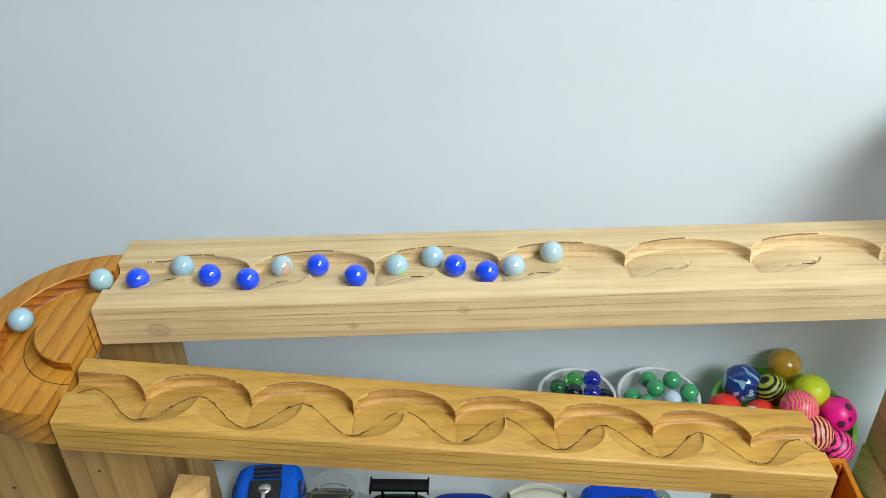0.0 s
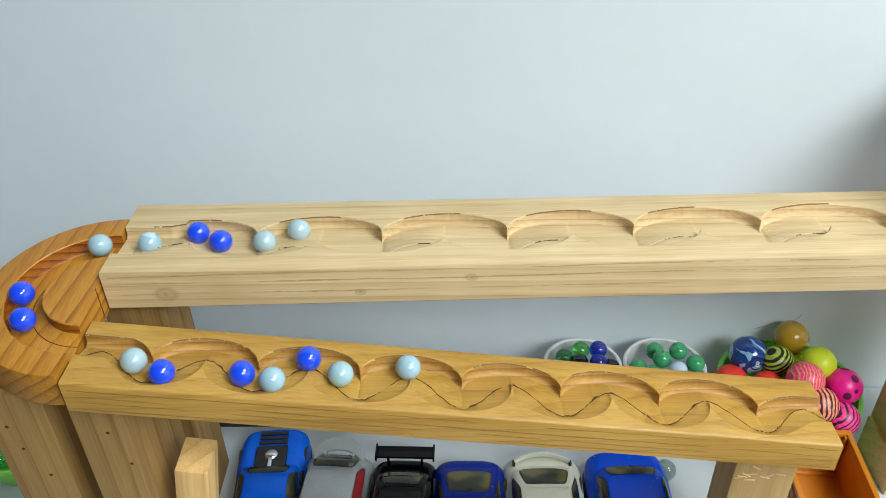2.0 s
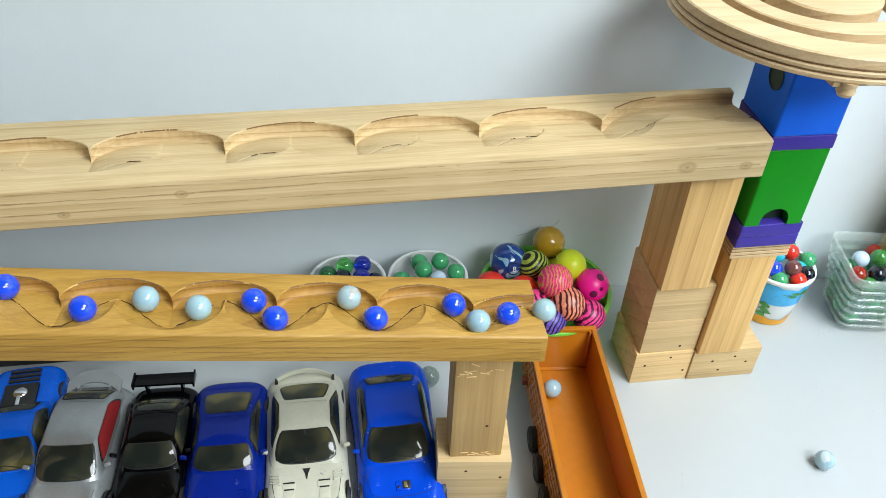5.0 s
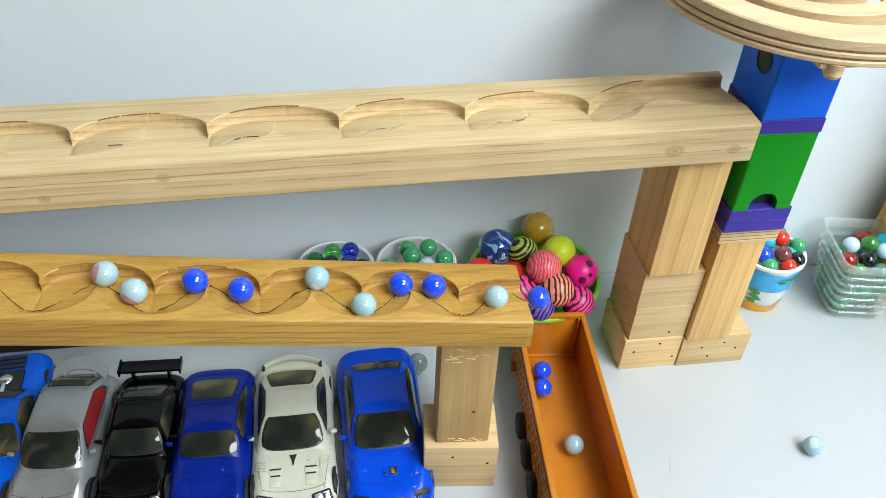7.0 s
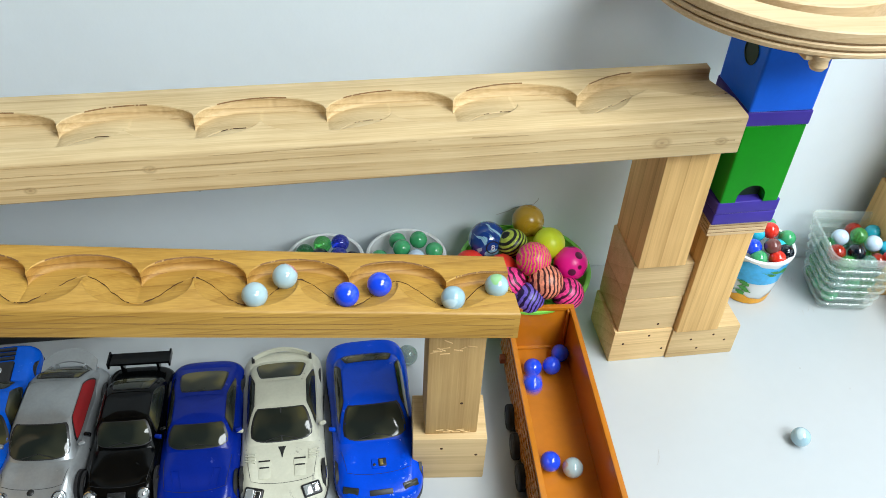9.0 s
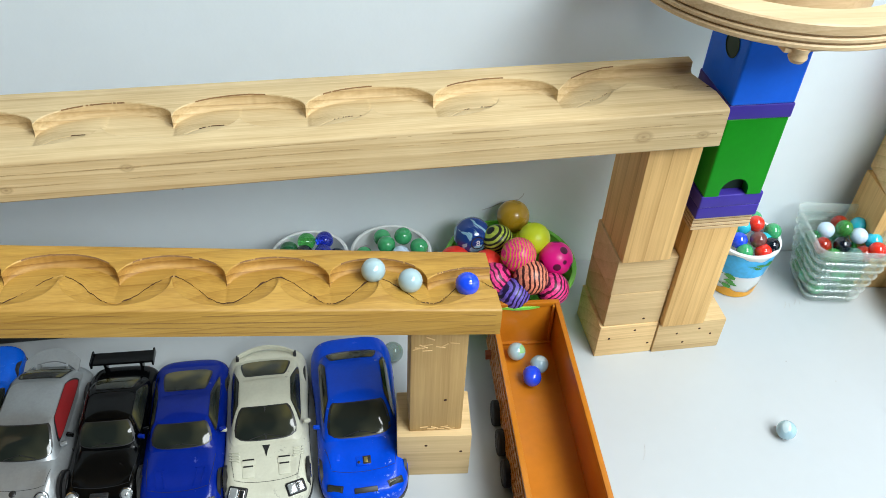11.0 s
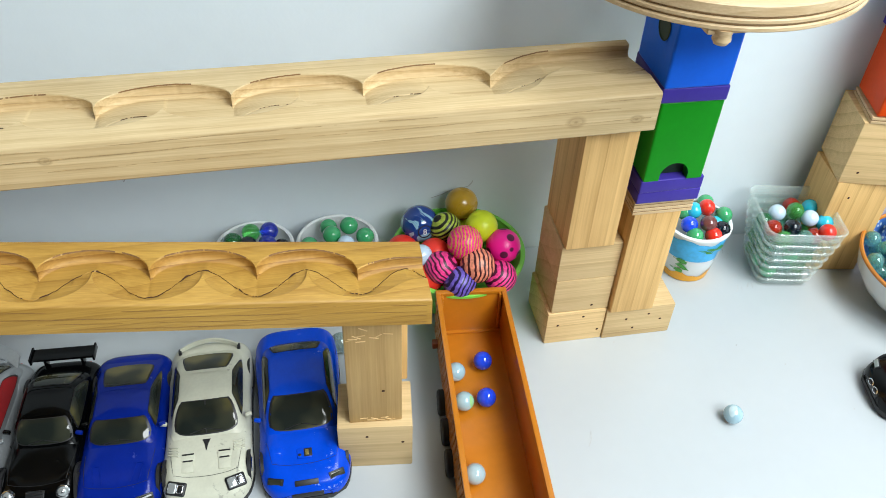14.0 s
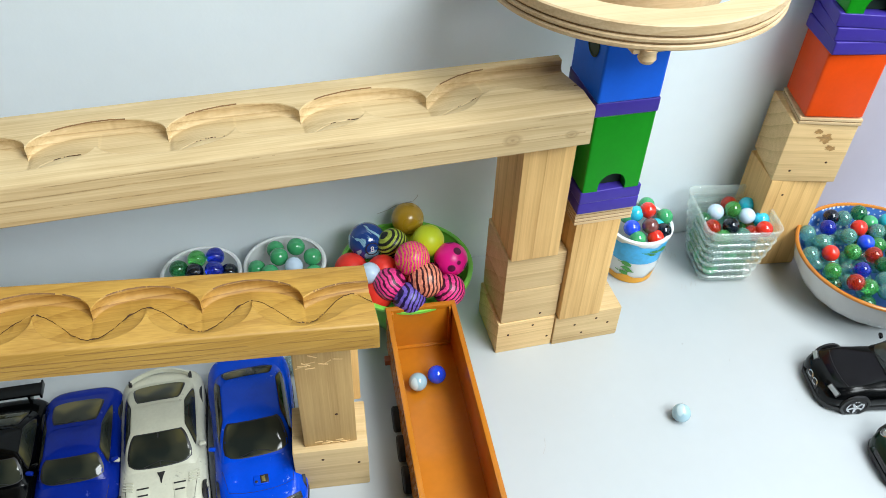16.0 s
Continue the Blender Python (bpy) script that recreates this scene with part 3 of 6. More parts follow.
CLEAR.node_tree.nodes["Principled BSDF"].inputs["Alpha"].default_value = 0.22
CLEAR.node_tree.nodes["Principled BSDF"].inputs["Transmission Weight"].default_value = 0.3
CLEAR.node_tree.nodes["Principled BSDF"].inputs["Specular IOR Level"].default_value = 1.0


def bottle(name, colour):
    """Clear coloured marble glass: dark body with a bright gloss, partly see-through."""
    m, nt, b = nodes_of(name)
    b.inputs["Base Color"].default_value = (*colour, 1)
    b.inputs["Transmission Weight"].default_value = 0.7
    b.inputs["Roughness"].default_value = 0.05
    b.inputs["IOR"].default_value = 1.5
    b.inputs["Coat Weight"].default_value = 0.4
    return m


G_GREEN = bottle("green_marble_glass", (0.12, 0.62, 0.14))
G_TEAL = bottle("teal_marble_glass", (0.24, 0.60, 0.50))
G_DEEP = bottle("deep_green_marble_glass", (0.04, 0.30, 0.10))
G_BLUE = bottle("cobalt_marble_glass", (0.02, 0.05, 0.65))
G_RED = bottle("red_marble_glass", (0.80, 0.05, 0.02))
G_BLACK = bottle("black_marble_glass", (0.01, 0.02, 0.04))
O_JADE = plain("jade_marble_glass", (0.05, 0.36, 0.14), 0.12, vary=0.08, coat=0.5)
O_RED = plain("red_opaque_marble", (0.72, 0.03, 0.015), 0.12, vary=0.06, coat=0.5)
O_SKY = plain("turquoise_opaque_marble", (0.03, 0.50, 0.66), 0.12, vary=0.06, coat=0.5)
O_ICE = plain("ice_blue_opaque_marble", (0.55, 0.70, 0.85), 0.12, vary=0.04, coat=0.5)
O_BROWN = plain("brown_opaque_marble", (0.16, 0.05, 0.045), 0.15, vary=0.1, coat=0.5)


# ---- the turn that joins the two tracks ----
def turn_block():
    root = thing("turn_track", "oiled golden pine half-round block with a curved marble groove", "marble track")
    cx, cy = -0.2035, 0.4335
    R = 0.0715

    def top(y):
        return 0.2372 + (y - 0.3585) / 0.149 * 0.0138

    n = 72
    rows = []
    for i in range(n + 1):
        a = math.pi / 2 + math.pi * i / n
        c, s = math.cos(a), math.sin(a)
        rad = R * (1 + 0.006 * noise.noise((3 * c, 3 * s, 0)))
        row = []
        for r, d in ((0.0005, 0), (0.031, 0), (0.0316, 0.0006), (0.0318, 0.0068), (0.034, 0.0082), (0.0395, 0.0098), (0.0398, 0.0100), (0.0401, 0.0098), (0.0522, 0.0098), (0.0532, 0.0085), (0.0534, 0.0006), (0.054, 0), (rad - 0.0015, 0), (rad - 0.0004, 0.0004), (rad, 0.0015), (rad, 0.0235), (rad - 0.0015, 0.025), (0.0005, 0.025)):
            x, y = cx + r * 1.02 * c, cy + r * s
            row.append((x, y, top(y) - d))
        rows.append(row)
    def skin(name, js, material, label="", caps=False):
        bm = bmesh.new()
        cols = sorted({j for j in js} | {j + 1 for j in js})
        vr = [{j: bm.verts.new(r[j]) for j in cols} for r in rows]
        for a, b in zip(vr, vr[1:]):
            for j in js:
                bm.faces.new((a[j], a[j + 1], b[j + 1], b[j]))
        if caps:
            for ring in (rows[0], rows[-1]):
                bm.faces.new([bm.verts.new(p) for p in ring])
        return part(name, bm, material, root, label)

    skin("turn_body", [0, 11, 12, 13, 14, 15, 16], PINE_DEEP, caps=True)
    skin("curved_groove", [1, 3, 4, 7, 10], PINE_DEEP, "carved curved groove")
    skin("groove_wall", [2], ROUTED_DEEP, "browned inner wall")
    skin("groove_wall", [8, 9], ROUTED_DEEP, "browned outer wall")
    skin("burn_line", [5, 6], CHAR, "dark burnt router line")


turn_block()

# posts at the turn
block("wooden_post", "upright brown pine post under the half-round turn", PINE_BROWN_SHADED, -0.2635, -0.2245, 0.372, 0.412, 0.0, 0.2125, holes=((-0.004, 0.165), (0.006, 0.140), (-0.008, 0.185)))
block("wooden_post", "upright brown pine post under the pale track beside the turn", PINE_BROWN_SHADED, -0.2155, -0.1745, 0.456, 0.500, 0.0, 0.2215)
block("wooden_board", "short pine board leaning against a post", PINE_UP, -0.1760, -0.1555, 0.360, 0.388, 0.0, 0.158, 0, 9)
tagged(part("red_block", box(-0.181, -0.171, 0.444, 0.456, 0, 0.014, 0.002), O_RED), "small red plastic block on the tabletop", "toy part")
tagged(part("felt_pad", box(0.3880, 0.4090, 0.4562, 0.480, 0.2305, 0.2328, 0.0006), TRIM_BLACK), "dark felt shim between post and pale track", "shim")


# ---- the coloured block tower with its plywood raceway ----
def cube_block(name, label, material, x0, x1, y0, y1, z0, z1, arch=False, hole=False, rz=0.0):
    w, d, h = (x1 - x0) / 2, (y1 - y0) / 2, z1 - z0
    root = thing(name, label, "toy block", pose((x0 + x1) / 2, (y0 + y1) / 2, z0, 0, 0, rz), "coloured building blocks")
    if arch:
        n, r = 18, 0.011
        pts = [(-w, 0), (-r, 0)] + [(-r * math.cos(math.pi * i / n), 0.004 + r * math.sin(math.pi * i / n)) for i in range(n + 1)] + [(r, 0), (w, 0), (w, h), (-w, h)]
        bm = bmesh.new()
        f0 = [bm.verts.new((x, -d, z)) for x, z in pts]
        f1 = [bm.verts.new((x, d, z)) for x, z in pts]
        bm.faces.new(f0)
        bm.faces.new(f1[::-1])
        for i in range(len(pts)):
            j = (i + 1) % len(pts)
            bm.faces.new((f0[j], f0[i], f1[i], f1[j]))
        bmesh.ops.recalc_face_normals(bm, faces=bm.faces[:])
        es = [e for e in bm.edges if all(abs(abs(v.co.x) - w) < 1e-6 or abs(v.co.z - h) < 1e-6 for v in e.verts)]
        bmesh.ops.bevel(bm, geom=es, offset=0.0018, segments=3, affect="EDGES", profile=0.6)
        part("block_body", bm, material, root)
        # solid dark box in the tunnel, its shade painted as colour
        part("arch_shade_fill", box(-r - 0.0, r, -d + 0.008, d - 0.001, 0.0005, r + 0.0035, 0), C_DARK, root, "near-black fill standing for the shade inside the arch")
    else:
        part("block_body", box(-w, w, -d, d, 0, h, 0.002, 3), material, root)
    if hole:
        # a shallow dent whose depth of shade comes from the dark colour
        bm = lathe([(0.0, -0.0002), (0.0085, -0.0002), (0.0092, 0.0004), (0.0085, 0.0006), (0.0078, -0.002), (0.0, -0.004)], 24)
        part("marble_hole", bm, C_DARK, root, "round marble hole", at=pose(-w - 0.0003, -d * 0.25, h * 0.50, 0, -90, 0))
    return root


def slab(x0, x1, y0, y1, z0, z1, material, label, rz=0.0):
    w, d = (x1 - x0) / 2, (y1 - y0) / 2
    ob = part("flat_block", box(-w, w, -d, d, 0, z1 - z0, 0.0014, 3), material, at=pose((x0 + x1) / 2, (y0 + y1) / 2, z0, 0, 0, rz))
    return tagged(ob, label, "toy block", "coloured building blocks")


def ply_pad(x0, x1, y0, y1, z0, layers, t=0.0033, rz=0.0):
    root = thing("plywood_pad", "stacked thin plywood squares with striped edges", "wooden pad", pose((x0 + x1) / 2, (y0 + y1) / 2, z0, 0, 0, rz))
    w, d = (x1 - x0) / 2, (y1 - y0) / 2
    for i in range(layers):
        o = 0.0006 * noise.noise((i * 3.1, 0.2, x0))
        part("sheet", box(-w + o, w + o, -d, d, i * t, (i + 1) * t - 0.0009, 0.0003), PLY, root)
        if i:
            part("glue_line", box(-w + 0.0005, w - 0.0005, -d + 0.0005, d - 0.0005, i * t - 0.0009, i * t, 0), PLY_DARK, root)


ply_pad(0.4275, 0.4755, 0.4555, 0.500, 0.145, 4)
slab(0.4265, 0.4760, 0.4525, 0.503, 0.1582, 0.1692, C_PURPLE, "purple flat wooden block in a tower")
slab(0.4255, 0.4755, 0.4520, 0.502, 0.1692, 0.1802, C_PURPLE, "purple flat wooden block in a tower", 1.5)
cube_block("arch_block", "green wooden block with an arched tunnel", C_GREEN, 0.4270, 0.4730, 0.4515, 0.5010, 0.1802, 0.2470, arch=True)
slab(0.4255, 0.4735, 0.4505, 0.503, 0.2470, 0.2585, C_PURPLE, "purple flat wooden block between green and blue blocks", -1)
cube_block("funnel_block", "bright blue wooden block with a round side hole", C_BLUE, 0.4250, 0.4720, 0.4500, 0.5000, 0.2585, 0.3310, hole=True)


def raceway():
    root = thing("spiral_raceway", "round birch plywood spiral raceway on a block tower", "marble raceway", pose(0.4515, 0.4865, 0.331))

    def ring(r0, r1, z0, z1, a0=0.0, a1=360.0, bev=0.0012, n=96):
        full = a1 - a0 >= 360
        m = max(8, int(n * (a1 - a0) / 360))
        rows = []
        for i in range(m + (0 if full else 1)):
            a = radians(a0 + (a1 - a0) * i / m)
            c, s = math.cos(a), math.sin(a)
            rows.append([(r * 1.055 * c, r * 1.055 * s, z) for r, z in ((r0 + bev, z1), (r1 - bev, z1), (r1, z1 - bev), (r1, z0 + bev), (r1 - bev, z0), (r0 + bev, z0), (r0, z0 + bev), (r0, z1 - bev))])
        if full:
            rows.append(rows[0])
        bm = bmesh.new()
        vr = [[bm.verts.new(p) for p in r] for r in (rows[:-1] if full else rows)]
        if full:
            vr.append(vr[0])
        for a, b in zip(vr, vr[1:]):
            for j in range(8):
                bm.faces.new((a[j], a[(j + 1) % 8], b[(j + 1) % 8], b[j]))
        if not full:
            bm.faces.new(vr[0])
            bm.faces.new(vr[-1][::-1])
        bmesh.ops.recalc_face_normals(bm, faces=bm.faces[:])
        return bm

    # the rim: light and dark plies, one over the other
    zs = (0.000, 0.0036, 0.0046, 0.0080, 0.0090, 0.0160)
    for i in range(5):
        dark = i in (1, 3)
        part("rim_layer", ring(0.0745, 0.0940 if dark else 0.0947, zs[i], zs[i + 1], bev=0.0003 if dark else 0.0009), PLY_DARK if dark else PLY, root)
    def coil(a0, a1, r0, r1, half, z1=0.0155):
        """A flat band that winds inwards from r0 to r1."""
        rows = []
        for i in range(73):
            a, r = radians(a0 + (a1 - a0) * i / 72), (r0 + (r1 - r0) * i / 72)
            c, s = 1.055 * math.cos(a), 1.055 * math.sin(a)
            rows.append([((r + o) * c, (r + o) * s, z) for o, z in ((-half, 0.001), (-half, z1 - 0.0008), (-half + 0.0008, z1), (half - 0.0008, z1), (half, z1 - 0.0008), (half, 0.001))])
        return loft(rows)

    part("spiral_arm", coil(-15, 285, 0.0705, 0.053, 0.0072), PLY, root)
    part("spiral_arm", coil(285, 520, 0.0535, 0.036, 0.0066, 0.0150), PLY, root)
    part("inner_disc", ring(0.0065, 0.0335, 0.0, 0.0152), PLY, root)
    bm = lathe([(0, -0.010), (0.004, -0.0095), (0.0055, -0.007), (0.005, -0.004), (0.006, 0.0), (0, 0.0)], 24)
    part("peg", bm, PLY, root, "rounded wooden peg", at=pose(-0.029, -0.0900, 0.0, 0, 0, 0))
    bm = box(-0.039, 0.005, -0.091, -0.077, -0.004, 0.0, 0.0015)
    part("cleat", bm, PLY, root)


raceway()

# ---- the far tower ----
block("wooden_post", "tall pine offcut at the foot of the far tower", PINE_UP, 0.6540, 0.7090, 0.511, 0.560, 0.0, 0.1070, -8, holes=((-0.012, 0.090),))
block("wooden_block", "pine offcut with a resin stain in the far tower", PINE_FLAT, 0.6560, 0.7140, 0.508, 0.562, 0.1070, 0.1700, -14, holes=((-0.016, 0.012), (0.014, 0.022)))
RESIN = plain("brown_resin", (0.42, 0.24, 0.085), 0.5, vary=0.5, scale=200)
far_block = next(o for o in scene.objects if "resin stain" in o.get("label", ""))
for rx, rz2, size in ((0.004, 0.048, 0.0070), (0.012, 0.038, 0.0045), (-0.004, 0.055, 0.0040)):
    bm = bmesh.new()
    bm.faces.new([bm.verts.new((size * (0.6 + 0.5 * noise.noise((3 * math.cos(a), 3 * math.sin(a), rx * 90))) * math.cos(a) * 1.5, 0, size * (0.6 + 0.5 * noise.noise((3 * math.cos(a), 3 * math.sin(a), rx * 90))) * math.sin(a))) for a in (2 * math.pi * i / 26 for i in range(26))])
    part("resin_stain", bm, RESIN, far_block, "brown resin stain", at=pose(rx, -0.0272, rz2))
ply_pad(0.6600, 0.7140, 0.506, 0.556, 0.1700, 2, 0.0035, -16)
cube_block("square_block", "orange wooden cube block in the far tower", C_ORANGE, 0.6620, 0.7125, 0.5065, 0.556, 0.1770, 0.2380, rz=-14)
slab(0.6600, 0.7145, 0.5045, 0.557, 0.2380, 0.2495, C_PURPLE, "purple flat wooden block above the orange cube", -10)
slab(0.6600, 0.7145, 0.5045, 0.557, 0.2495, 0.2610, C_PURPLE, "purple flat wooden block above the orange cube", -14)
slab(0.6600, 0.7145, 0.5045, 0.557, 0.2610, 0.2725, C_PURPLE, "purple flat wooden block above the orange cube", -18)
cube_block("arch_block", "green wooden block with an arched tunnel atop the far tower", C_GREEN, 0.6620, 0.7125, 0.5065, 0.556, 0.2725, 0.3380, arch=True, rz=-14)


# ---- the toy truck's tipper ----
def wagon():
    root = thing("toy_truck_trailer", "orange plastic toy truck trailer with woven-pattern sides and black wheels", "toy truck", pose(0.3115, 0.4795, 0, 0, 0, -3.9))
    hw, ln, z0, z1, t = 0.0285, 0.290, 0.0105, 0.0575, 0.0022
    # y runs from the tailboard (0) to the front (-ln)
    part("bed", box(-hw, hw, -ln, 0, z0, z0 + 0.002, 0.0004), ORANGE_PLASTIC, root)
    part("tailboard", hexa([(-hw, -t - 0.004, z0), (hw, -t - 0.004, z0), (hw, -0.004, z0), (-hw, -0.004, z0), (-hw, -t, z1), (hw, -t, z1), (hw, 0, z1), (-hw, 0, z1)], 0.0005), ORANGE_PLASTIC, root)
    part("tail_rim", box(-hw - 0.0012, hw + 0.0012, -0.0036, 0.0012, z1 - 0.0030, z1 + 0.0007, 0.0007), ORANGE_PLASTIC, root)
    part("tail_ledge", box(-hw + 0.002, hw - 0.002, -0.0085, -0.004, z0 + 0.002, z0 + 0.0042, 0.0006), ORANGE_PLASTIC, root)
    part("front_board", box(-hw, hw, -ln, -ln + t, z0, z1, 0.0005), ORANGE_PLASTIC, root)
    for s in (-1, 1):
        x = s * hw
        wall = part("side_wall", box(min(x, x - s * t), max(x, x - s * t), -ln, 0, z0, z1, 0.0005), ORANGE_PLASTIC, root)
        part("rim", box(min(x - s * t * 1.3, x + s * 0.0012), max(x - s * t * 1.3, x + s * 0.0012), -ln, 0.001, z1 - 0.0035, z1 + 0.0004, 0.0006), ORANGE_PLASTIC, wall)
        # woven relief outside
        bm = bmesh.new()
        pitch = 0.0072
        for r in range(5):
            for c in range(38):
                y = -0.006 - c * pitch - (r % 2) * pitch / 2
                z = z0 + 0.006 + r * 0.0078
                if y - pitch < -ln + 0.004:
                    continue
                k = 1 if (r + c) % 2 else -1
                v = [bm.verts.new((x + s * h, y + dy, z + dz)) for h, dy, dz in ((0.0, -0.0030, -0.0034 * k), (0.0, -0.0030, 0.0024 * k), (0.0, 0.0030, 0.0034 * k), (0.0, 0.0030, -0.0024 * k))]
                u = [bm.verts.new((x + s * 0.0013, q.co.y * 1.0, q.co.z)) for q in v]
                bm.faces.new(u)
                for i in range(4):
                    bm.faces.new((v[i], v[(i + 1) % 4], u[(i + 1) % 4], u[i]))
        bmesh.ops.recalc_face_normals(bm, faces=bm.faces[:])
        part("outer_panel", box(min(x, x + s * 0.0005), max(x, x + s * 0.0005), -ln + 0.002, -0.002, z0 + 0.002, z1 - 0.004, 0), BROWN_PLASTIC, wall, "brown outer panel")
        part("woven_relief", bm, ORANGE_PLASTIC, wall, "orange woven relief", smooth=False)
        part("hinge", box(min(x, x + s * 0.006), max(x, x + s * 0.006), -0.030, -0.024, 0.020, 0.026, 0.0008), BROWN_PLASTIC, root)
        for y in (-0.078, -0.106, -0.134, -0.230):
            bm = lathe([(0.0, -0.003), (0.0095, -0.003), (0.0105, -0.002), (0.0105, 0.002), (0.0095, 0.003), (0.0, 0.003)], 28)
            wheel = part("wheel", bm, RUBBER, root, "black rubber wheel", at=pose(s * (hw + 0.0032), y, 0.0105, 0, 90, 0))
            part("hub", lathe([(0.0, s * 0.0036), (0.0042, s * 0.0034), (0.005, s * 0.0029), (0.0, s * 0.0028)], 16), TRIM_BLACK, wheel)
    for x in (-hw + 0.004, hw - 0.004):
        part("corner_rib", box(x - 0.001, x + 0.001, -0.0065, -0.0035, z0 + 0.002, z1 - 0.001, 0.0005), ORANGE_PLASTIC, root)
    part("chassis", box(-0.020, 0.020, -ln + 0.01, -0.01, 0.0045, z0, 0.001), TRIM_BLACK, root)


wagon()


# a black box on the tabletop behind the cars
storage = thing("storage_box", "low black plastic box on the tabletop behind the cars", "box", pose(-0.148, 0.5605, 0))
part("box_body", box(-0.092, 0.092, -0.022, 0.022, 0, 0.026, 0.003, 3), TRIM_BLACK, storage)
part("box_lid", box(-0.094, 0.094, -0.024, 0.024, 0.026, 0.031, 0.002, 3), TRIM_BLACK, storage)


# ---- toy cars ----
def toy_car(name, label, at, paint, L=0.140, W=0.058, H=0.041, deck=0.026, hood=0.022, cab=(0.33, 0.47, 0.66, 0.84), roof_w=0.60, spoiler="", lights="round", scoop="", roof=None, red_seat=False, kidney=False, fender=0.0022, screen_split=False, grille="", wheel_in=0.0052):
    """A die-cast car. y runs from its nose (-L/2) to its tail (L/2); cab gives the windscreen's foot and head and the rear window's head and foot, as shares of the length."""
    root = thing(name, label, "toy car", at, "toy cars")
    hw = W / 2
    height = slow_curve([(0, hood * 0.55), (0.02, hood * 0.72), (0.07, hood * 0.88), (0.16, hood * 0.98), (cab[0], hood * 1.10), ((cab[0] + cab[3]) / 2, (hood * 1.1 + deck) / 2), (cab[3], deck), (0.955, deck * 0.95), (0.985, deck * 0.84), (1.0, deck * 0.66)])
    plan = slow_curve([(0, 0.52), (0.012, 0.68), (0.04, 0.83), (0.09, 0.94), (0.18, 1.0), (0.34, 0.965), (0.58, 0.96), (0.80, 1.0), (0.90, 0.975), (0.96, 0.90), (0.988, 0.78), (1.0, 0.64)])

    def body_z(u):
        return float(height(u)[0])

    def body_w(u):
        return hw * float(plan(u)[0])

    def arch(u):
        return math.exp(-((u - 0.185) / 0.085) ** 2) + math.exp(-((u - 0.80) / 0.09) ** 2)

    def skin_z(x, u):
        """The bonnet's and deck's height at a distance x from the middle line."""
        w, z = body_w(u), body_z(u)
        q = min(1.0, abs(x) / w)
        return z * 0.60 + z * 0.40 * max(0.0, 1 - q ** 4.2) ** 0.62 + fender * arch(u) * math.exp(-((q - 0.74) / 0.17) ** 2)

    rings = []
    n = 54
    qs = [0.0, 0.18, 0.36, 0.52, 0.64, 0.74, 0.82, 0.89, 0.945, 0.98, 1.0]
    for i in range(n + 1):
        u = 0.5 - 0.5 * math.cos(math.pi * i / n)
        y = -L / 2 + L * u
        w, z = body_w(u), body_z(u)
        low = 0.0045 + 0.0035 * (1 - min(1.0, 8 * min(u, 1 - u)))
        half = [(w * 0.92, low), (w * 0.985, low + 0.003), (w * 1.005, z * 0.40)] + [(w * q, skin_z(w * q, u)) for q in reversed(qs)]
        rings.append([(x, y, zz) for x, zz in half] + [(-x, y, zz) for x, zz in half[-2::-1]])
    part("body", loft(rings), paint, root)

    # the cabin: a rounded glasshouse that closes into a domed roof
    ys = [-L / 2 + L * c for c in cab]
    wb, wr = body_w(0.55) * 0.86, hw * roof_w
    zf, zr, ze = body_z(cab[0]) * 0.98, body_z(cab[3]) * 0.98, H * 0.955
    power = 0.30

    def sgn(v, e):
        return math.copysign(abs(v) ** e, v)

    def surf(ax, ay, k):
        """A point of the cabin: ax, ay on the unit outline, k from the belt (0) to the eaves (1)."""
        kk = k + 0.16 * math.sin(math.pi * max(0.0, min(1.0, k)))
        front, rear = ys[0] + (ys[1] - ys[0]) * k, ys[3] + (ys[2] - ys[3]) * k
        width = wb + (wr - wb) * (k - 0.10 * math.sin(math.pi * max(0.0, min(1.0, k))))
        mid, half = (front + rear) / 2, (rear - front) / 2
        zb = zf + (zr - zf) * (ay + 1) / 2
        return Vector((width * ax, mid + half * ay * (1 - 0.05 * ax * ax), zb + (ze - zb) * kk))

    outline = []
    for i in range(64):
        a = 2 * math.pi * (i + 0.5) / 64
        outline.append((sgn(math.cos(a), power), sgn(math.sin(a), power)))
    part("cabin", loft([[tuple(surf(ax, ay, k)) for ax, ay in outline] for k in (-0.12, 0.0, 0.2, 0.4, 0.6, 0.8, 0.94, 1.0)], caps=False), paint, root)
    eaves = [surf(ax, ay, 1.0) for ax, ay in outline]
    heart = Vector((0, (ys[1] + ys[2]) / 2, 0))
    dome = []
    for s in (1.004, 0.97, 0.90, 0.78, 0.6, 0.4, 0.2, 0.06):
        dome.append([(heart.x + (p.x - heart.x) * s, heart.y + (p.y - heart.y) * s, ze - 0.0003 + (H - ze) * max(0.0, 1 - min(1.0, s) ** 2.6)) for p in eaves])
    part("roof", loft(dome), roof or paint, root)

    def pane(name2, side, a0, a1, k0, k1, fill, label2, lift=0.00045, seal=True):
        """A window with rounded corners let into one side: 'f', 'b', 'l' or 'r'."""
        def grid(grow, up):
            rows = []
            for i in range(13):
                a = -1 + i / 6
                row = []
                for j in range(7):
                    b = -1 + j / 3
                    aa, bb = a * (1 - 0.05 * b ** 6) * grow, b * (1 - 0.09 * a ** 6) * grow
                    v, k = (a0 + a1) / 2 + (a1 - a0) / 2 * aa, (k0 + k1) / 2 + (k1 - k0) / 2 * bb
                    rim = max(0.0, 1 - abs(v) ** (2 / power)) ** (power / 2)
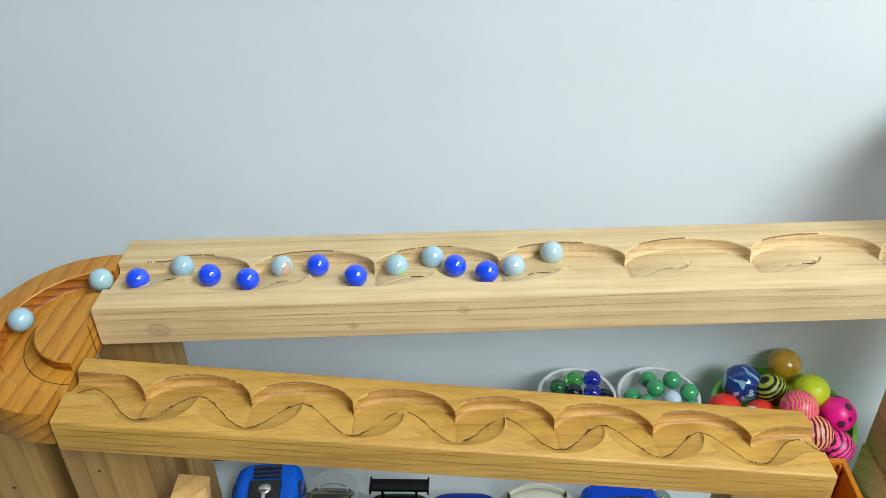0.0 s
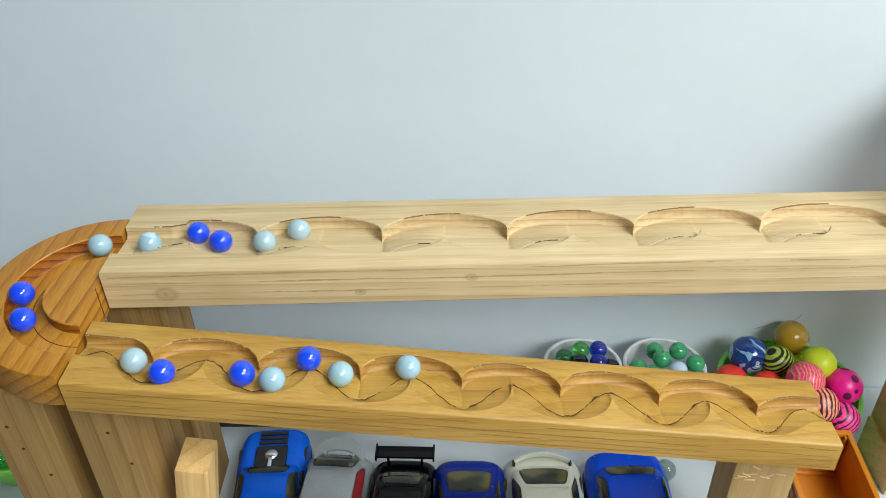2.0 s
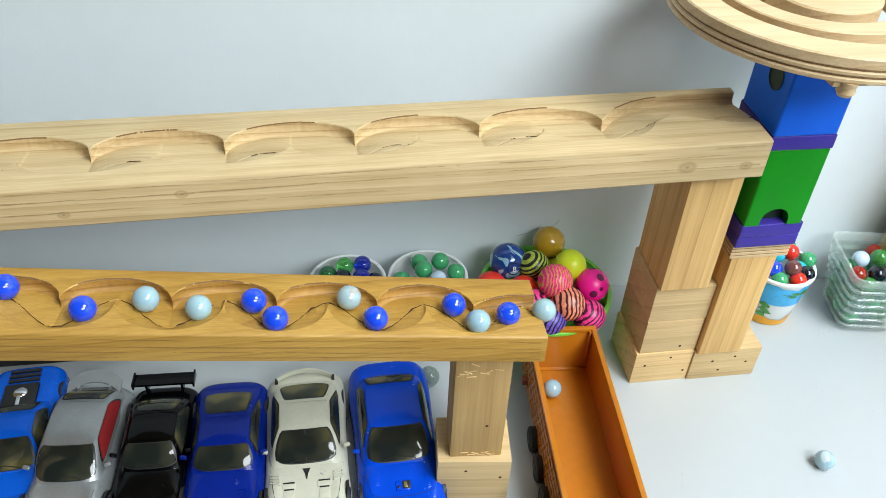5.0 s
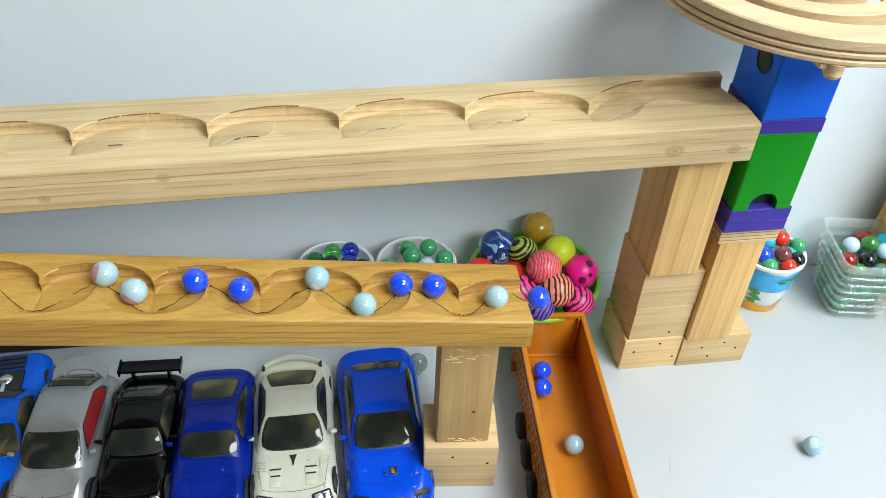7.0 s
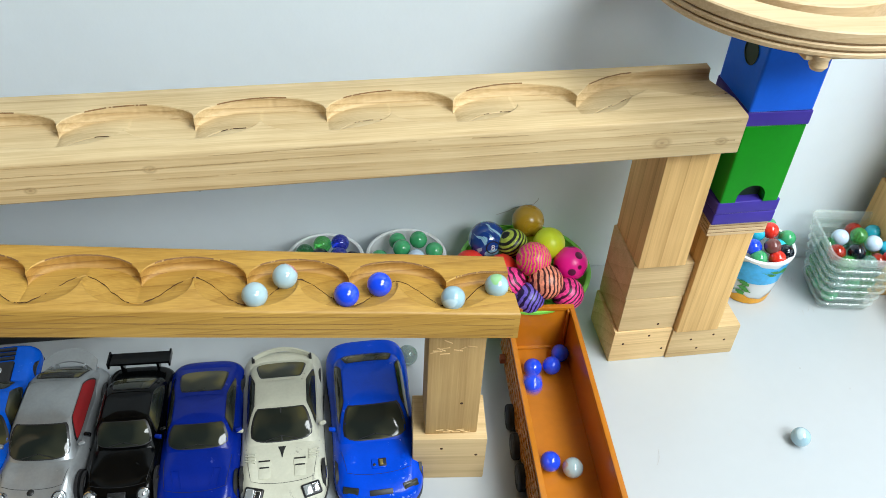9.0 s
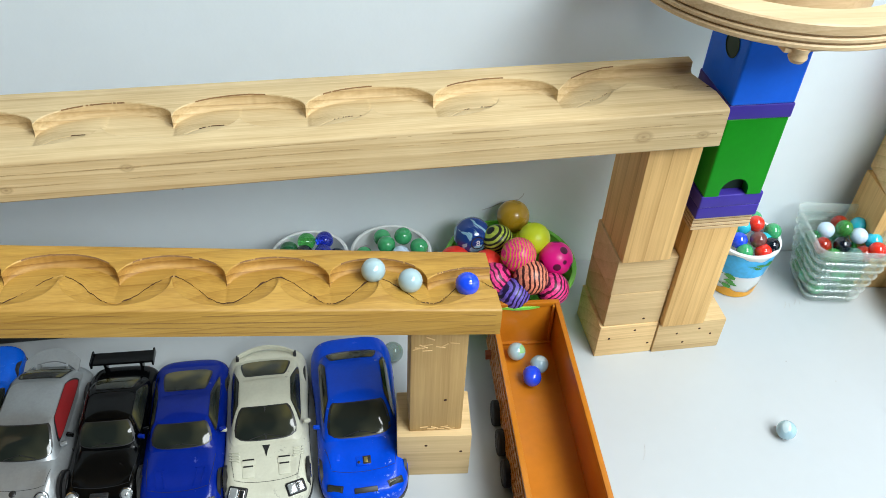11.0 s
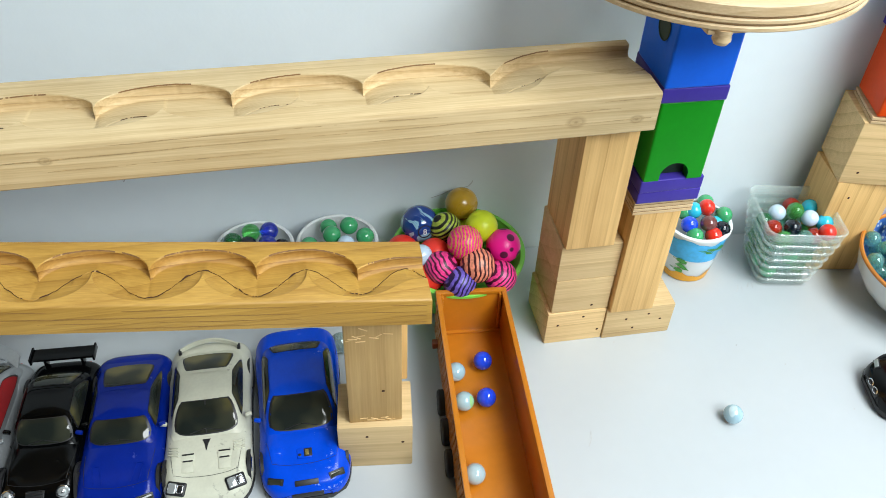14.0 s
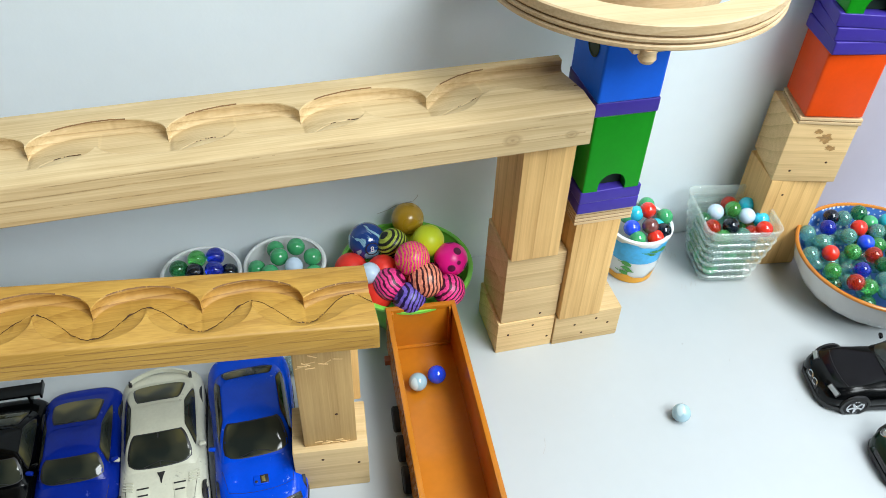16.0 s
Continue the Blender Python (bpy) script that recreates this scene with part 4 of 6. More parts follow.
                    if side in "fb":
                        ax, ay = v, rim * (-1 if side == "f" else 1)
                    else:
                        ax, ay = rim * (1 if side == "r" else -1), v
                    p = surf(ax, ay, k)
                    out = Vector((ax * (1 if side in "lr" else 0.2), ay * (1 if side in "fb" else 0.2), 0.75)).normalized()
                    row.append(tuple(p + out * up))
                rows.append(row)
            return loft(rows, closed=False)
        ob = part(name2, grid(1.0, lift), fill, root, label2)
        if seal:
            part("window_seal", grid(1.07, lift * 0.5), TRIM_BLACK, ob)
        return ob

    pane("windscreen", "f", -0.85, 0.85, 0.10, 0.92, CARGLASS, "smoked glass")
    pane("rear_window", "b", -0.74, 0.74, 0.22, 0.88, CARGLASS, "smoked glass")
    pane("seat" if red_seat else "side_window", "r", -0.72, 0.74, 0.12, 0.92, RED_SEAT if red_seat else CARGLASS, "red seat in the open window" if red_seat else "smoked glass")
    pane("side_window", "l", -0.72, 0.74, 0.16, 0.90, CARGLASS, "smoked glass")
    if screen_split:
        a, b = surf(0, -1, 0.08), surf(0, -1, 0.92)
        bar = part("screen_bar", box(-0.0005, 0.0005, 0, (b - a).length, 0, 0.0007, 0.0002, 1), TRIM_BLACK, root)
        bar.matrix_basis = Matrix.Translation(a + Vector((0, -0.0004, 0.0003))) @ Matrix.Rotation(math.atan2(b.z - a.z, b.y - a.y), 4, "X")
    for s in (-1, 1):
        a, b = surf(s * 0.45, -0.985, 0.10), surf(s * 0.02, -0.99, 0.20)
        wiper = part("wiper", box(-0.00025, 0.00025, 0, (b - a).length, 0, 0.0005, 0), TRIM_BLACK, root)
        wiper.matrix_basis = Matrix.Translation(a + Vector((0, -0.0007, 0.0005))) @ (b - a).to_track_quat("Y", "Z").to_matrix().to_4x4()

    # sills, bumper and grille
    part("skirt", loft([[(x * 1.012, y * 1.008, z) for x, y, z in ((body_w(i / 28) * s2, -L / 2 + L * i / 28, zz) for s2, zz in ((1, 0.003), (1, 0.0072), (-1, 0.0072), (-1, 0.003)))] for i in range(29)]), TRIM_BLACK, root)
    zg = hood * 0.44
    part("air_intake", box(-hw * 0.34, hw * 0.34, -L / 2 - 0.0010, -L / 2 + 0.004, zg - 0.0026, zg + 0.0022, 0.0008), TRIM_BLACK, root)
    if grille == "bars":
        g = part("grille", box(-0.0066, 0.0066, -0.0042, 0.0042, -0.002, 0.0006, 0.0012), TRIM_BLACK, root, "dark slatted grille", at=pose(0, -L / 2 + 0.0075, skin_z(0, 0.055) + 0.0002, 24, 0, 0))
        for k in range(4):
            part("grille_bar", box(-0.0060, 0.0060, -0.0003, 0.0003, 0.0005, 0.0010, 0), CHROME, g, at=pose(0, -0.003 + 0.002 * k, 0))
    if grille == "badge":
        part("badge", lathe([(0, 0.0008), (0.0020, 0.0006), (0.0026, 0.0), (0, 0)], 20), TRIM_BLACK, root, "dark round badge", at=pose(0, -L / 2 + L * 0.10, skin_z(0, 0.10), 16, 0, 0))
    if grille == "plate":
        part("nose_plate", box(-0.0085, 0.0085, -0.0020, 0.0020, -0.001, 0.0007, 0.0006), TRIM_BLACK, root, "dark strip on the nose", at=pose(0, -L / 2 + L * 0.030, skin_z(0, 0.03) + 0.0002, 38, 0, 0))

    def on_skin(x, u, up=0.0):
        """A place on the bonnet with the slope it has there."""
        dz = (skin_z(x, u + 0.02) - skin_z(x, u - 0.02)) / (0.04 * L)
        dx = (skin_z(x + 0.001, u) - skin_z(x - 0.001, u)) / 0.002
        return pose(x, -L / 2 + L * u, skin_z(x, u) + up, math.degrees(math.atan(dz)), -math.degrees(math.atan(max(-0.9, min(0.9, dx)))), 0)

    for s in (-1, 1):
        if lights == "round":
            at2 = on_skin(s * hw * 0.66, 0.075)
            lamp = part("headlight", lathe([(0, 0.0024), (0.0022, 0.0019), (0.0036, 0.0006), (0.0040, -0.002), (0, -0.002)], 24), LAMP, root, at=at2 @ pose(0, 0, 0, 18, 0, 0))
            part("lamp_ring", lathe([(0.0038, -0.001), (0.0038, 0.0012), (0.0046, 0.0008), (0.0050, -0.001)], 24), CHROME, lamp)
            part("lamp_bulb", lathe([(0, 0.0027), (0.0008, 0.0025), (0.0010, 0.0020)], 12), CHROME, lamp)
        elif lights == "slot":
            at2 = on_skin(s * hw * 0.64, 0.072, 0.0002) @ pose(0, 0, 0, 0, 0, s * 20)
            frame_part = part("headlight", box(-0.0070, 0.0070, -0.0048, 0.0048, -0.0016, 0.0007, 0.0016, 3), TRIM_BLACK, root, "black-framed twin headlight", at=at2)
            part("lamp_lens", box(-0.0058, 0.0004, -0.0036, 0.0036, 0.0, 0.0013, 0.0011, 3), LAMP, frame_part)
            part("lamp_lens", box(0.0010, 0.0056, -0.0030, 0.0032, 0.0, 0.0012, 0.0010, 3), CHROME, frame_part)
        else:
            at2 = on_skin(s * hw * 0.66, 0.055, -0.0003) @ pose(0, 0, 0, 8, 0, s * 24)
            lamp = part("headlight", box(-0.0052, 0.0052, -0.0019, 0.0019, -0.0016, 0.0007, 0.0008, 3), LAMP if lights == "clear" else CARGLASS, root, at=at2)
            part("lamp_frame", box(-0.0060, 0.0060, -0.0026, 0.0026, -0.0018, 0.0003, 0.0008), TRIM_BLACK, lamp)
        mirror = part("mirror", box(-0.0026, 0.0026, -0.0015, 0.0015, -0.0013, 0.0016, 0.0011, 3), paint, root, at=pose(s * (wb + 0.0042), ys[0] + 0.013, body_z(cab[0]) + 0.0045, 0, 0, s * 14))
        part("mirror_arm", box(-0.0022, 0.0012, -0.0005, 0.0005, -0.0022, -0.0008, 0.0003), TRIM_BLACK, mirror) if s > 0 else part("mirror_arm", box(-0.0012, 0.0022, -0.0005, 0.0005, -0.0022, -0.0008, 0.0003), TRIM_BLACK, mirror)
        part("tail_lamp", box(-0.0050, 0.0050, -0.001, 0.001, -0.0022, 0.0022, 0.0006), O_RED, root, at=pose(s * hw * 0.42, L / 2 + 0.0004, deck * 0.55))
        for u in (0.185, 0.80):
            y = -L / 2 + L * u
            part("wheel_arch", lathe([(0.0100, -0.001), (0.0124, -0.001), (0.0124, 0.0012), (0.0100, 0.0012)], 28), TRIM_BLACK, root, at=pose(s * (hw - wheel_in + 0.0026), y, 0.0105, 0, 90, 0))
            wheel = part("wheel", lathe([(0.0, -0.004), (0.0085, -0.004), (0.0102, -0.003), (0.0102, 0.003), (0.0085, 0.004), (0.0, 0.004)], 28), RUBBER, root, at=pose(s * (hw - wheel_in), y, 0.0102, 0, 90, 0))
            rim = bmesh.new()
            lathe([(0.0, s * 0.0042), (0.0016, s * 0.0046), (0.002, s * 0.0040)], 16, rim)
            lathe([(0.0060, s * 0.0040), (0.0068, s * 0.0047), (0.0075, s * 0.0042)], 28, rim)
            for k in range(5):
                a = 2 * math.pi * k / 5
                c, s3 = math.cos(a), math.sin(a)
                v = [rim.verts.new((r * c - o * s3, r * s3 + o * c, s * 0.0045)) for r, o in ((0.001, -0.0012), (0.0066, -0.0008), (0.0066, 0.0008), (0.001, 0.0012))]
                rim.faces.new(v)
            part("wheel_rim", rim, CHROME, wheel)
        # shut lines of the doors
        for u in (cab[1] - 0.04, cab[2] - 0.01):
            part("door_line", box(-0.0003, 0.0003, -0.0003, 0.0003, -hood * 0.22, hood * 0.20, 0), TRIM_BLACK, root, at=pose(s * body_w(u) * 1.003, -L / 2 + L * u, hood * 0.44))
    if kidney:
        for sd in (-1, 1):
            part("grille_ring", loft([[(r * 1.5 * math.cos(a), 0.85 * r * math.sin(a), z) for a in (2 * math.pi * i / 24 for i in range(24))] for r, z in ((0.0017, 0.0), (0.0019, 0.0010), (0.0026, 0.0008), (0.0027, -0.0006))], caps=False), CHROME, root, "chrome grille ring", at=pose(sd * 0.0044, -L / 2 + 0.0004, hood * 0.52, 62, 0, 0))
    # the bonnet's shut line: a thin dark seam across and back along both sides
    seam = [(hw * 0.70 * q, 0.135 - 0.02 * (1 - q * q)) for q in (-1, -0.75, -0.5, -0.25, 0, 0.25, 0.5, 0.75, 1)]
    seam = [(-hw * 0.80, cab[0] - 0.02), (-hw * 0.76, 0.22)] + seam + [(hw * 0.76, 0.22), (hw * 0.80, cab[0] - 0.02)]
    fine = []
    for (xa, ua), (xb, ub) in zip(seam, seam[1:]):
        fine += [(xa + (xb - xa) * k / 4, ua + (ub - ua) * k / 4) for k in range(4)]
    fine.append(seam[-1])
    part("bonnet_seam", loft([[(x + o * (1 if abs(x) > hw * 0.7 else 0) * (1 if x > 0 else -1), -L / 2 + L * u + o, skin_z(x, u) + 0.00018) for x, u in fine] for o in (-0.00018, 0.00018)], closed=False), TRIM_BLACK, root)
    if spoiler == "wing":
        wing = part("spoiler", box(-hw * 0.84, hw * 0.84, L / 2 - 0.009, L / 2 + 0.003, deck + 0.0060, deck + 0.0085, 0.001), roof or paint, root)
        for s in (-1, 1):
            part("wing_strut", box(s * hw * 0.5 - 0.001, s * hw * 0.5 + 0.001, L / 2 - 0.008, L / 2 - 0.002, deck - 0.003, deck + 0.0065, 0.0004), roof or paint, wing)
            part("end_plate", box(s * hw * 0.85 - 0.0008, s * hw * 0.85 + 0.0008, L / 2 - 0.010, L / 2 + 0.004, deck + 0.0040, deck + 0.0100, 0.0005), roof or paint, wing)
    if spoiler == "lip":
        rows = []
        for i in range(17):
            q = -1 + i / 8
            rows.append([(hw * 0.70 * q, L / 2 - 0.007 - 0.007 * q * q + dy, deck + 0.0015 + dz - 0.0015 * q * q) for dy, dz in ((0, 0), (0.0006, 0.0032), (0.0022, 0.0032), (0.0020, 0))])
        wing = part("spoiler", loft(rows), roof or paint, root)
        for s in (-1, 1):
            part("spoiler_mount", box(-0.0012, 0.0012, -0.0020, 0.0020, -0.003, 0.0030, 0.0004), TRIM_BLACK, wing, at=pose(s * hw * 0.71, L / 2 - 0.0135, deck - 0.0005))
    if spoiler == "hoop":
        rows = []
        for i in range(19):
            q = -1 + i / 9
            rows.append([(hw * 0.70 * q, L / 2 - 0.004 - 0.010 * q * q + dy, deck + 0.0035 + dz - 0.003 * q ** 4) for dy, dz in ((0, 0), (0.0, 0.0014), (0.011, 0.0044), (0.011, 0.0030))])
        wing = part("spoiler", loft(rows), roof or paint, root)
        for s in (-1, 1):
            part("wing_strut", box(s * hw * 0.4 - 0.001, s * hw * 0.4 + 0.001, L / 2 - 0.010, L / 2 - 0.002, deck - 0.004, deck + 0.0050, 0.0004), roof or paint, wing)
        for k in range(2):
            rows = [[(wr * 0.62 * q, ys[2] + 0.004 + 0.0030 * k - 0.002 * q * q + dy, ze + 0.0006 - 0.0012 * k) for dy in (0, 0.0017)] for q in (-1, -0.5, 0, 0.5, 1)]
            part("roof_slot", loft(rows, closed=False), TRIM_BLACK, root, "dark slot behind the roof")
    if scoop == "twin":
        for s in (-1, 1):
            for u, w2, d2 in ((0.175, 0.0042, 0.0046), (0.225, 0.0050, 0.0026)):
                vent = part("bonnet_vent", box(-w2, w2, -d2, d2, -0.0012, 0.0007, 0.0006), paint, root, at=on_skin(s * hw * 0.40, u))
                part("vent_mouth", box(-w2 * 0.85, w2 * 0.85, d2 - 0.0009, d2 + 0.0003, 0.0001, 0.0009, 0.0002), TRIM_BLACK, vent)
            for k in range(4):
                part("fender_slit", box(-0.0042, 0.0042, -0.0005, 0.0005, -0.001, 0.0006, 0.0002), paint, root, at=on_skin(s * hw * 0.72, 0.245 + k * 0.017, 0.0) @ pose(0, 0, 0, 0, 0, s * 22))
        u0, u1 = cab[0] - 0.075, cab[0] - 0.012
        part("centre_vent", loft([[(q * h, -L / 2 + L * u, skin_z(q * h, u) + 0.00035) for q in (-1, 1)] for u, h in ((u0, 0.0003), ((u0 + u1) / 2, 0.0012), (u1, 0.0030))], closed=False), TRIM_BLACK, root, "black pointed vent")
    if scoop == "box":
        sc = part("bonnet_scoop", box(-0.0062, 0.0044, -0.0040, 0.0040, -0.001, 0.0011, 0.0012), paint, root, at=on_skin(0.001, 0.17))
        part("scoop_mouth", box(-0.0012, 0.0048, -0.0030, 0.0032, 0.0009, 0.0014, 0.0003), TRIM_BLACK, sc)
        part("scoop_plate", box(-0.0002, 0.0024, -0.0020, 0.0022, 0.0012, 0.0017, 0.0003), B_GOLDPLATE, sc)
        part("screw_hole", lathe([(0, 0.0003), (0.0010, 0.0002), (0.0013, 0), (0, 0)], 12), TRIM_BLACK, sc, at=pose(-0.0042, -0.0012, 0.0010))
        for s in (-1, 1):
            part("bonnet_dent", box(-0.0020, 0.0020, -0.0026, 0.0026, -0.001, 0.0003, 0.0005), paint, root, at=on_skin(s * hw * 0.55, 0.20))
    if scoop == "ribs":
        for s in (-1, 1):
            for o in (-0.0026, 0.0026):
                part("bonnet_rib", box(-0.0003, 0.0003, -0.0072, 0.0072, -0.001, 0.00045, 0.0002), paint, root, at=on_skin(s * hw * 0.46 + o, 0.19) @ pose(0, 0, 0, 0, 0, -s * 12))
            part("bonnet_rib", box(-0.0028, 0.0028, -0.0003, 0.0003, -0.001, 0.00045, 0.0002), paint, root, at=on_skin(s * hw * 0.45, 0.24))
    if scoop == "engine":
        bay = part("engine_cover", box(-hw * 0.44, hw * 0.44, ys[3] - 0.014, ys[3] + 0.018, deck * 0.98, deck * 1.10, 0.002), TRIM_BLACK, root)
        part("engine_block", lathe([(0, 0.0018), (0.0040, 0.0014), (0.0054, 0.0), (0, 0)], 20), CHROME, bay, "grey engine relief", at=pose(0, ys[3] + 0.008, deck * 1.10))
        part("engine_neck", box(-0.0016, 0.0016, ys[3] - 0.006, ys[3] + 0.006, deck * 1.08, deck * 1.14, 0.0006), CHROME, bay)
        for k in range(3):
            part("engine_slat", box(-hw * 0.40, hw * 0.40, ys[3] + 0.021 + 0.005 * k, ys[3] + 0.024 + 0.005 * k, deck * 0.98, deck * 1.05, 0.0005), TRIM_BLACK, root)
    return root


def car_paint(name, colour, metal=0.0, rough=0.25, vary=0.10, chips=(0.5, 0.5, 0.5), worn=0.72):
    """Toy lacquer: glossy, with small scuffs and chips where it has been played with."""
    m = plain(name, colour, rough, metal, vary=vary, scale=70, coat=0.18, bump=0.05, spec=0.14, bump_scale=160)
    nt = m.node_tree
    b = nt.nodes["Principled BSDF"]
    base = b.inputs["Base Color"].links[0].from_socket
    tc = nt.nodes.new("ShaderNodeTexCoord")
    n1 = add(nt, "ShaderNodeTexNoise", Scale=260.0, Detail=4.0, Roughness=0.6)
    n2 = add(nt, "ShaderNodeTexNoise", Scale=38.0, Detail=2.0)
    for n in (n1, n2):
        nt.links.new(tc.outputs["Object"], n.inputs["Vector"])
    both = nt.nodes.new("ShaderNodeMath")
    both.operation = "MULTIPLY_ADD"
    both.inputs[1].default_value = 0.45
    nt.links.new(n2.outputs[0], both.inputs[0])
    half = nt.nodes.new("ShaderNodeMath")
    half.operation = "MULTIPLY"
    half.inputs[1].default_value = 0.60
    nt.links.new(n1.outputs[0], half.inputs[0])
    nt.links.new(half.outputs[0], both.inputs[2])
    k = ramp(nt, both.outputs[0], [(worn * 0.93, (0, 0, 0)), (worn * 0.97, (0.7, 0.7, 0.7))])
    mx = nt.nodes.new("ShaderNodeMix")
    mx.data_type = "RGBA"
    nt.links.new(k.outputs[0], mx.inputs[0])
    nt.links.new(base, mx.inputs[6])
    mx.inputs[7].default_value = (*chips, 1)
    nt.links.new(mx.outputs[2], b.inputs["Base Color"])
    return m


B_GOLDPLATE = plain("dull_brass_plate", (0.30, 0.24, 0.08), 0.35, 0.6, vary=0.3, scale=300)
P_BRIGHT = car_paint("bright_blue_car_paint", (0.002, 0.10, 0.62), chips=(0.05, 0.2, 0.7))
P_SILVER = car_paint("silver_car_paint", (0.36, 0.38, 0.39), 0.6, 0.32, 0.10, (0.5, 0.5, 0.5))
P_BLACK = car_paint("black_car_paint", (0.0012, 0.0014, 0.0016), 0.0, 0.2, 0.1, (0.02, 0.02, 0.02))
P_NAVY = car_paint("navy_car_paint", (0.001, 0.015, 0.22), chips=(0.08, 0.1, 0.35))
P_CREAM = car_paint("cream_car_paint", (0.56, 0.56, 0.45), 0.0, 0.4, 0.08, (0.30, 0.30, 0.25), 0.70)
P_COBALT = car_paint("cobalt_car_paint", (0.0006, 0.060, 0.60), 0.0, 0.25, 0.10, (0.30, 0.42, 0.75), 0.72)
P_GREEN = car_paint("dark_green_car_paint", (0.006, 0.018, 0.010), chips=(0.02, 0.03, 0.02))

toy_car("toy_sports_car", "bright blue toy supercar with exposed engine cover", pose(-0.1290, 0.4470, 0, 0, 0, 3), P_BRIGHT, L=0.142, W=0.060, H=0.035, hood=0.018, deck=0.026, cab=(0.25, 0.42, 0.58, 0.70), roof_w=0.56, scoop="engine", lights="dark")
toy_car("toy_beetle_car", "silver rounded toy coupe with red seats and a raised tail wing", pose(-0.0775, 0.424, 0, 0, 0, -4), P_SILVER, L=0.132, W=0.060, H=0.044, hood=0.024, deck=0.026, cab=(0.26, 0.45, 0.75, 0.95), roof_w=0.66, spoiler="hoop", red_seat=True, fender=0.0034, grille="badge", wheel_in=0.0034)
toy_car("toy_race_car", "glossy black toy coupe with a tall rear wing", pose(-0.0205, 0.419, 0, 0, 0, -2), P_BLACK, L=0.130, W=0.056, H=0.040, hood=0.022, deck=0.025, cab=(0.345, 0.475, 0.68, 0.88), roof_w=0.60, spoiler="wing", grille="bars")
toy_car("toy_coupe_car", "dark blue toy coupe with a fastback tail", pose(0.0335, 0.412, 0, 0, 0, -1), P_NAVY, L=0.140, W=0.061, H=0.038, hood=0.023, deck=0.027, cab=(0.345, 0.475, 0.66, 0.92), roof_w=0.62, lights="dark", scoop="ribs")
toy_car("toy_racer_car", "cream-white toy sports car with vented bonnet and scuffed paint", pose(0.0945, 0.414, 0, 0, 0, 0), P_CREAM, L=0.144, W=0.065, H=0.039, hood=0.022, deck=0.027, cab=(0.33, 0.515, 0.69, 0.90), roof_w=0.58, lights="slot", scoop="twin", spoiler="lip", screen_split=True, fender=0.003)
toy_car("toy_rally_car", "bright cobalt blue toy saloon with a bonnet scoop and chipped paint", pose(0.1640, 0.4135, 0, 0, 0, 1), P_COBALT, L=0.150, W=0.067, H=0.043, hood=0.025, deck=0.030, cab=(0.28, 0.465, 0.73, 0.87), roof_w=0.62, lights="dark", scoop="box", grille="plate", fender=0.003)
toy_car("toy_roadster_car", "glossy black toy saloon with clear headlights standing alone", pose(0.6985, 0.3500, 0, 0, 0, -101), P_BLACK, L=0.138, W=0.058, H=0.040, hood=0.026, deck=0.028, cab=(0.38, 0.52, 0.72, 0.88), roof_w=0.64, lights="clear", kidney=True, wheel_in=0.0030)
toy_car("toy_old_car", "very dark green toy car with round headlights", pose(0.7015, 0.2680, 0, 0, 0, -99), P_GREEN, L=0.130, W=0.056, H=0.042, hood=0.026, deck=0.028, cab=(0.38, 0.52, 0.72, 0.88), roof_w=0.64, lights="round", grille="bars", wheel_in=0.0030)


# ---- bowls, cups and their balls ----
MARBLE_MESHES = {}


def ball(material, x, y, z, r=0.0078, name="marble", label="", group="loose marbles", turn=None):
    key = (material.name, r)
    if key not in MARBLE_MESHES:
        MARBLE_MESHES[key] = mesh_of(name, ball_mesh(r, 28, 16), material, True)
    ob = new(name, MARBLE_MESHES[key])
    t = turn or (random.uniform(0, 360), random.uniform(0, 360), 0)
    ob.matrix_basis = pose(x, y, z, t[0], t[1], t[2])
    return tagged(ob, label, "marble" if name == "marble" else "ball", group)


LOOK = {G_GREEN.name: "clear green glass marble", G_TEAL.name: "clear teal glass marble", G_DEEP.name: "dark green glass marble", G_BLUE.name: "clear cobalt glass marble", G_RED.name: "clear red glass marble", G_BLACK.name: "black glass marble",
        O_JADE.name: "opaque jade green marble", O_RED.name: "opaque red marble", O_SKY.name: "opaque turquoise marble", O_ICE.name: "opaque ice-blue marble", O_BROWN.name: "opaque brown marble", BLUE_GLASS.name: "opaque blue glass marble"}


def heap(spots, where, r=0.0078):
    for m, x, y, z in spots:
        ball(m, x, y, z, r, label=LOOK[m.name] + " heaped in " + where, group="marbles in " + where)


def cup(name, label, x, y, r0, r1, h, material, t=0.0016, lip=0.0016):
    root = thing(name, label, "bowl", pose(x, y, 0))
    part("shell", lathe([(0, 0.0), (r0 * 0.94, 0.0), (r0, 0.0015), (r0 + (r1 - r0) * 0.6, h * 0.5), (r1, h - 0.003), (r1 - t, h - 0.003), (r0 + (r1 - r0) * 0.6 - t, h * 0.5), (r0 - t, 0.003), (0, 0.003)], 64), material, root)
    part("rim", lathe([(r1 - t, h - 0.003), (r1 - t, h - 0.0005), (r1, h), (r1 + lip, h - 0.0008), (r1 + lip, h - 0.0032), (r1, h - 0.004)], 64), material, root)
    return root


cup("small_bowl", "small white plastic bowl holding glass marbles", 0.1355, 0.5500, 0.024, 0.0325, 0.066, MILK)
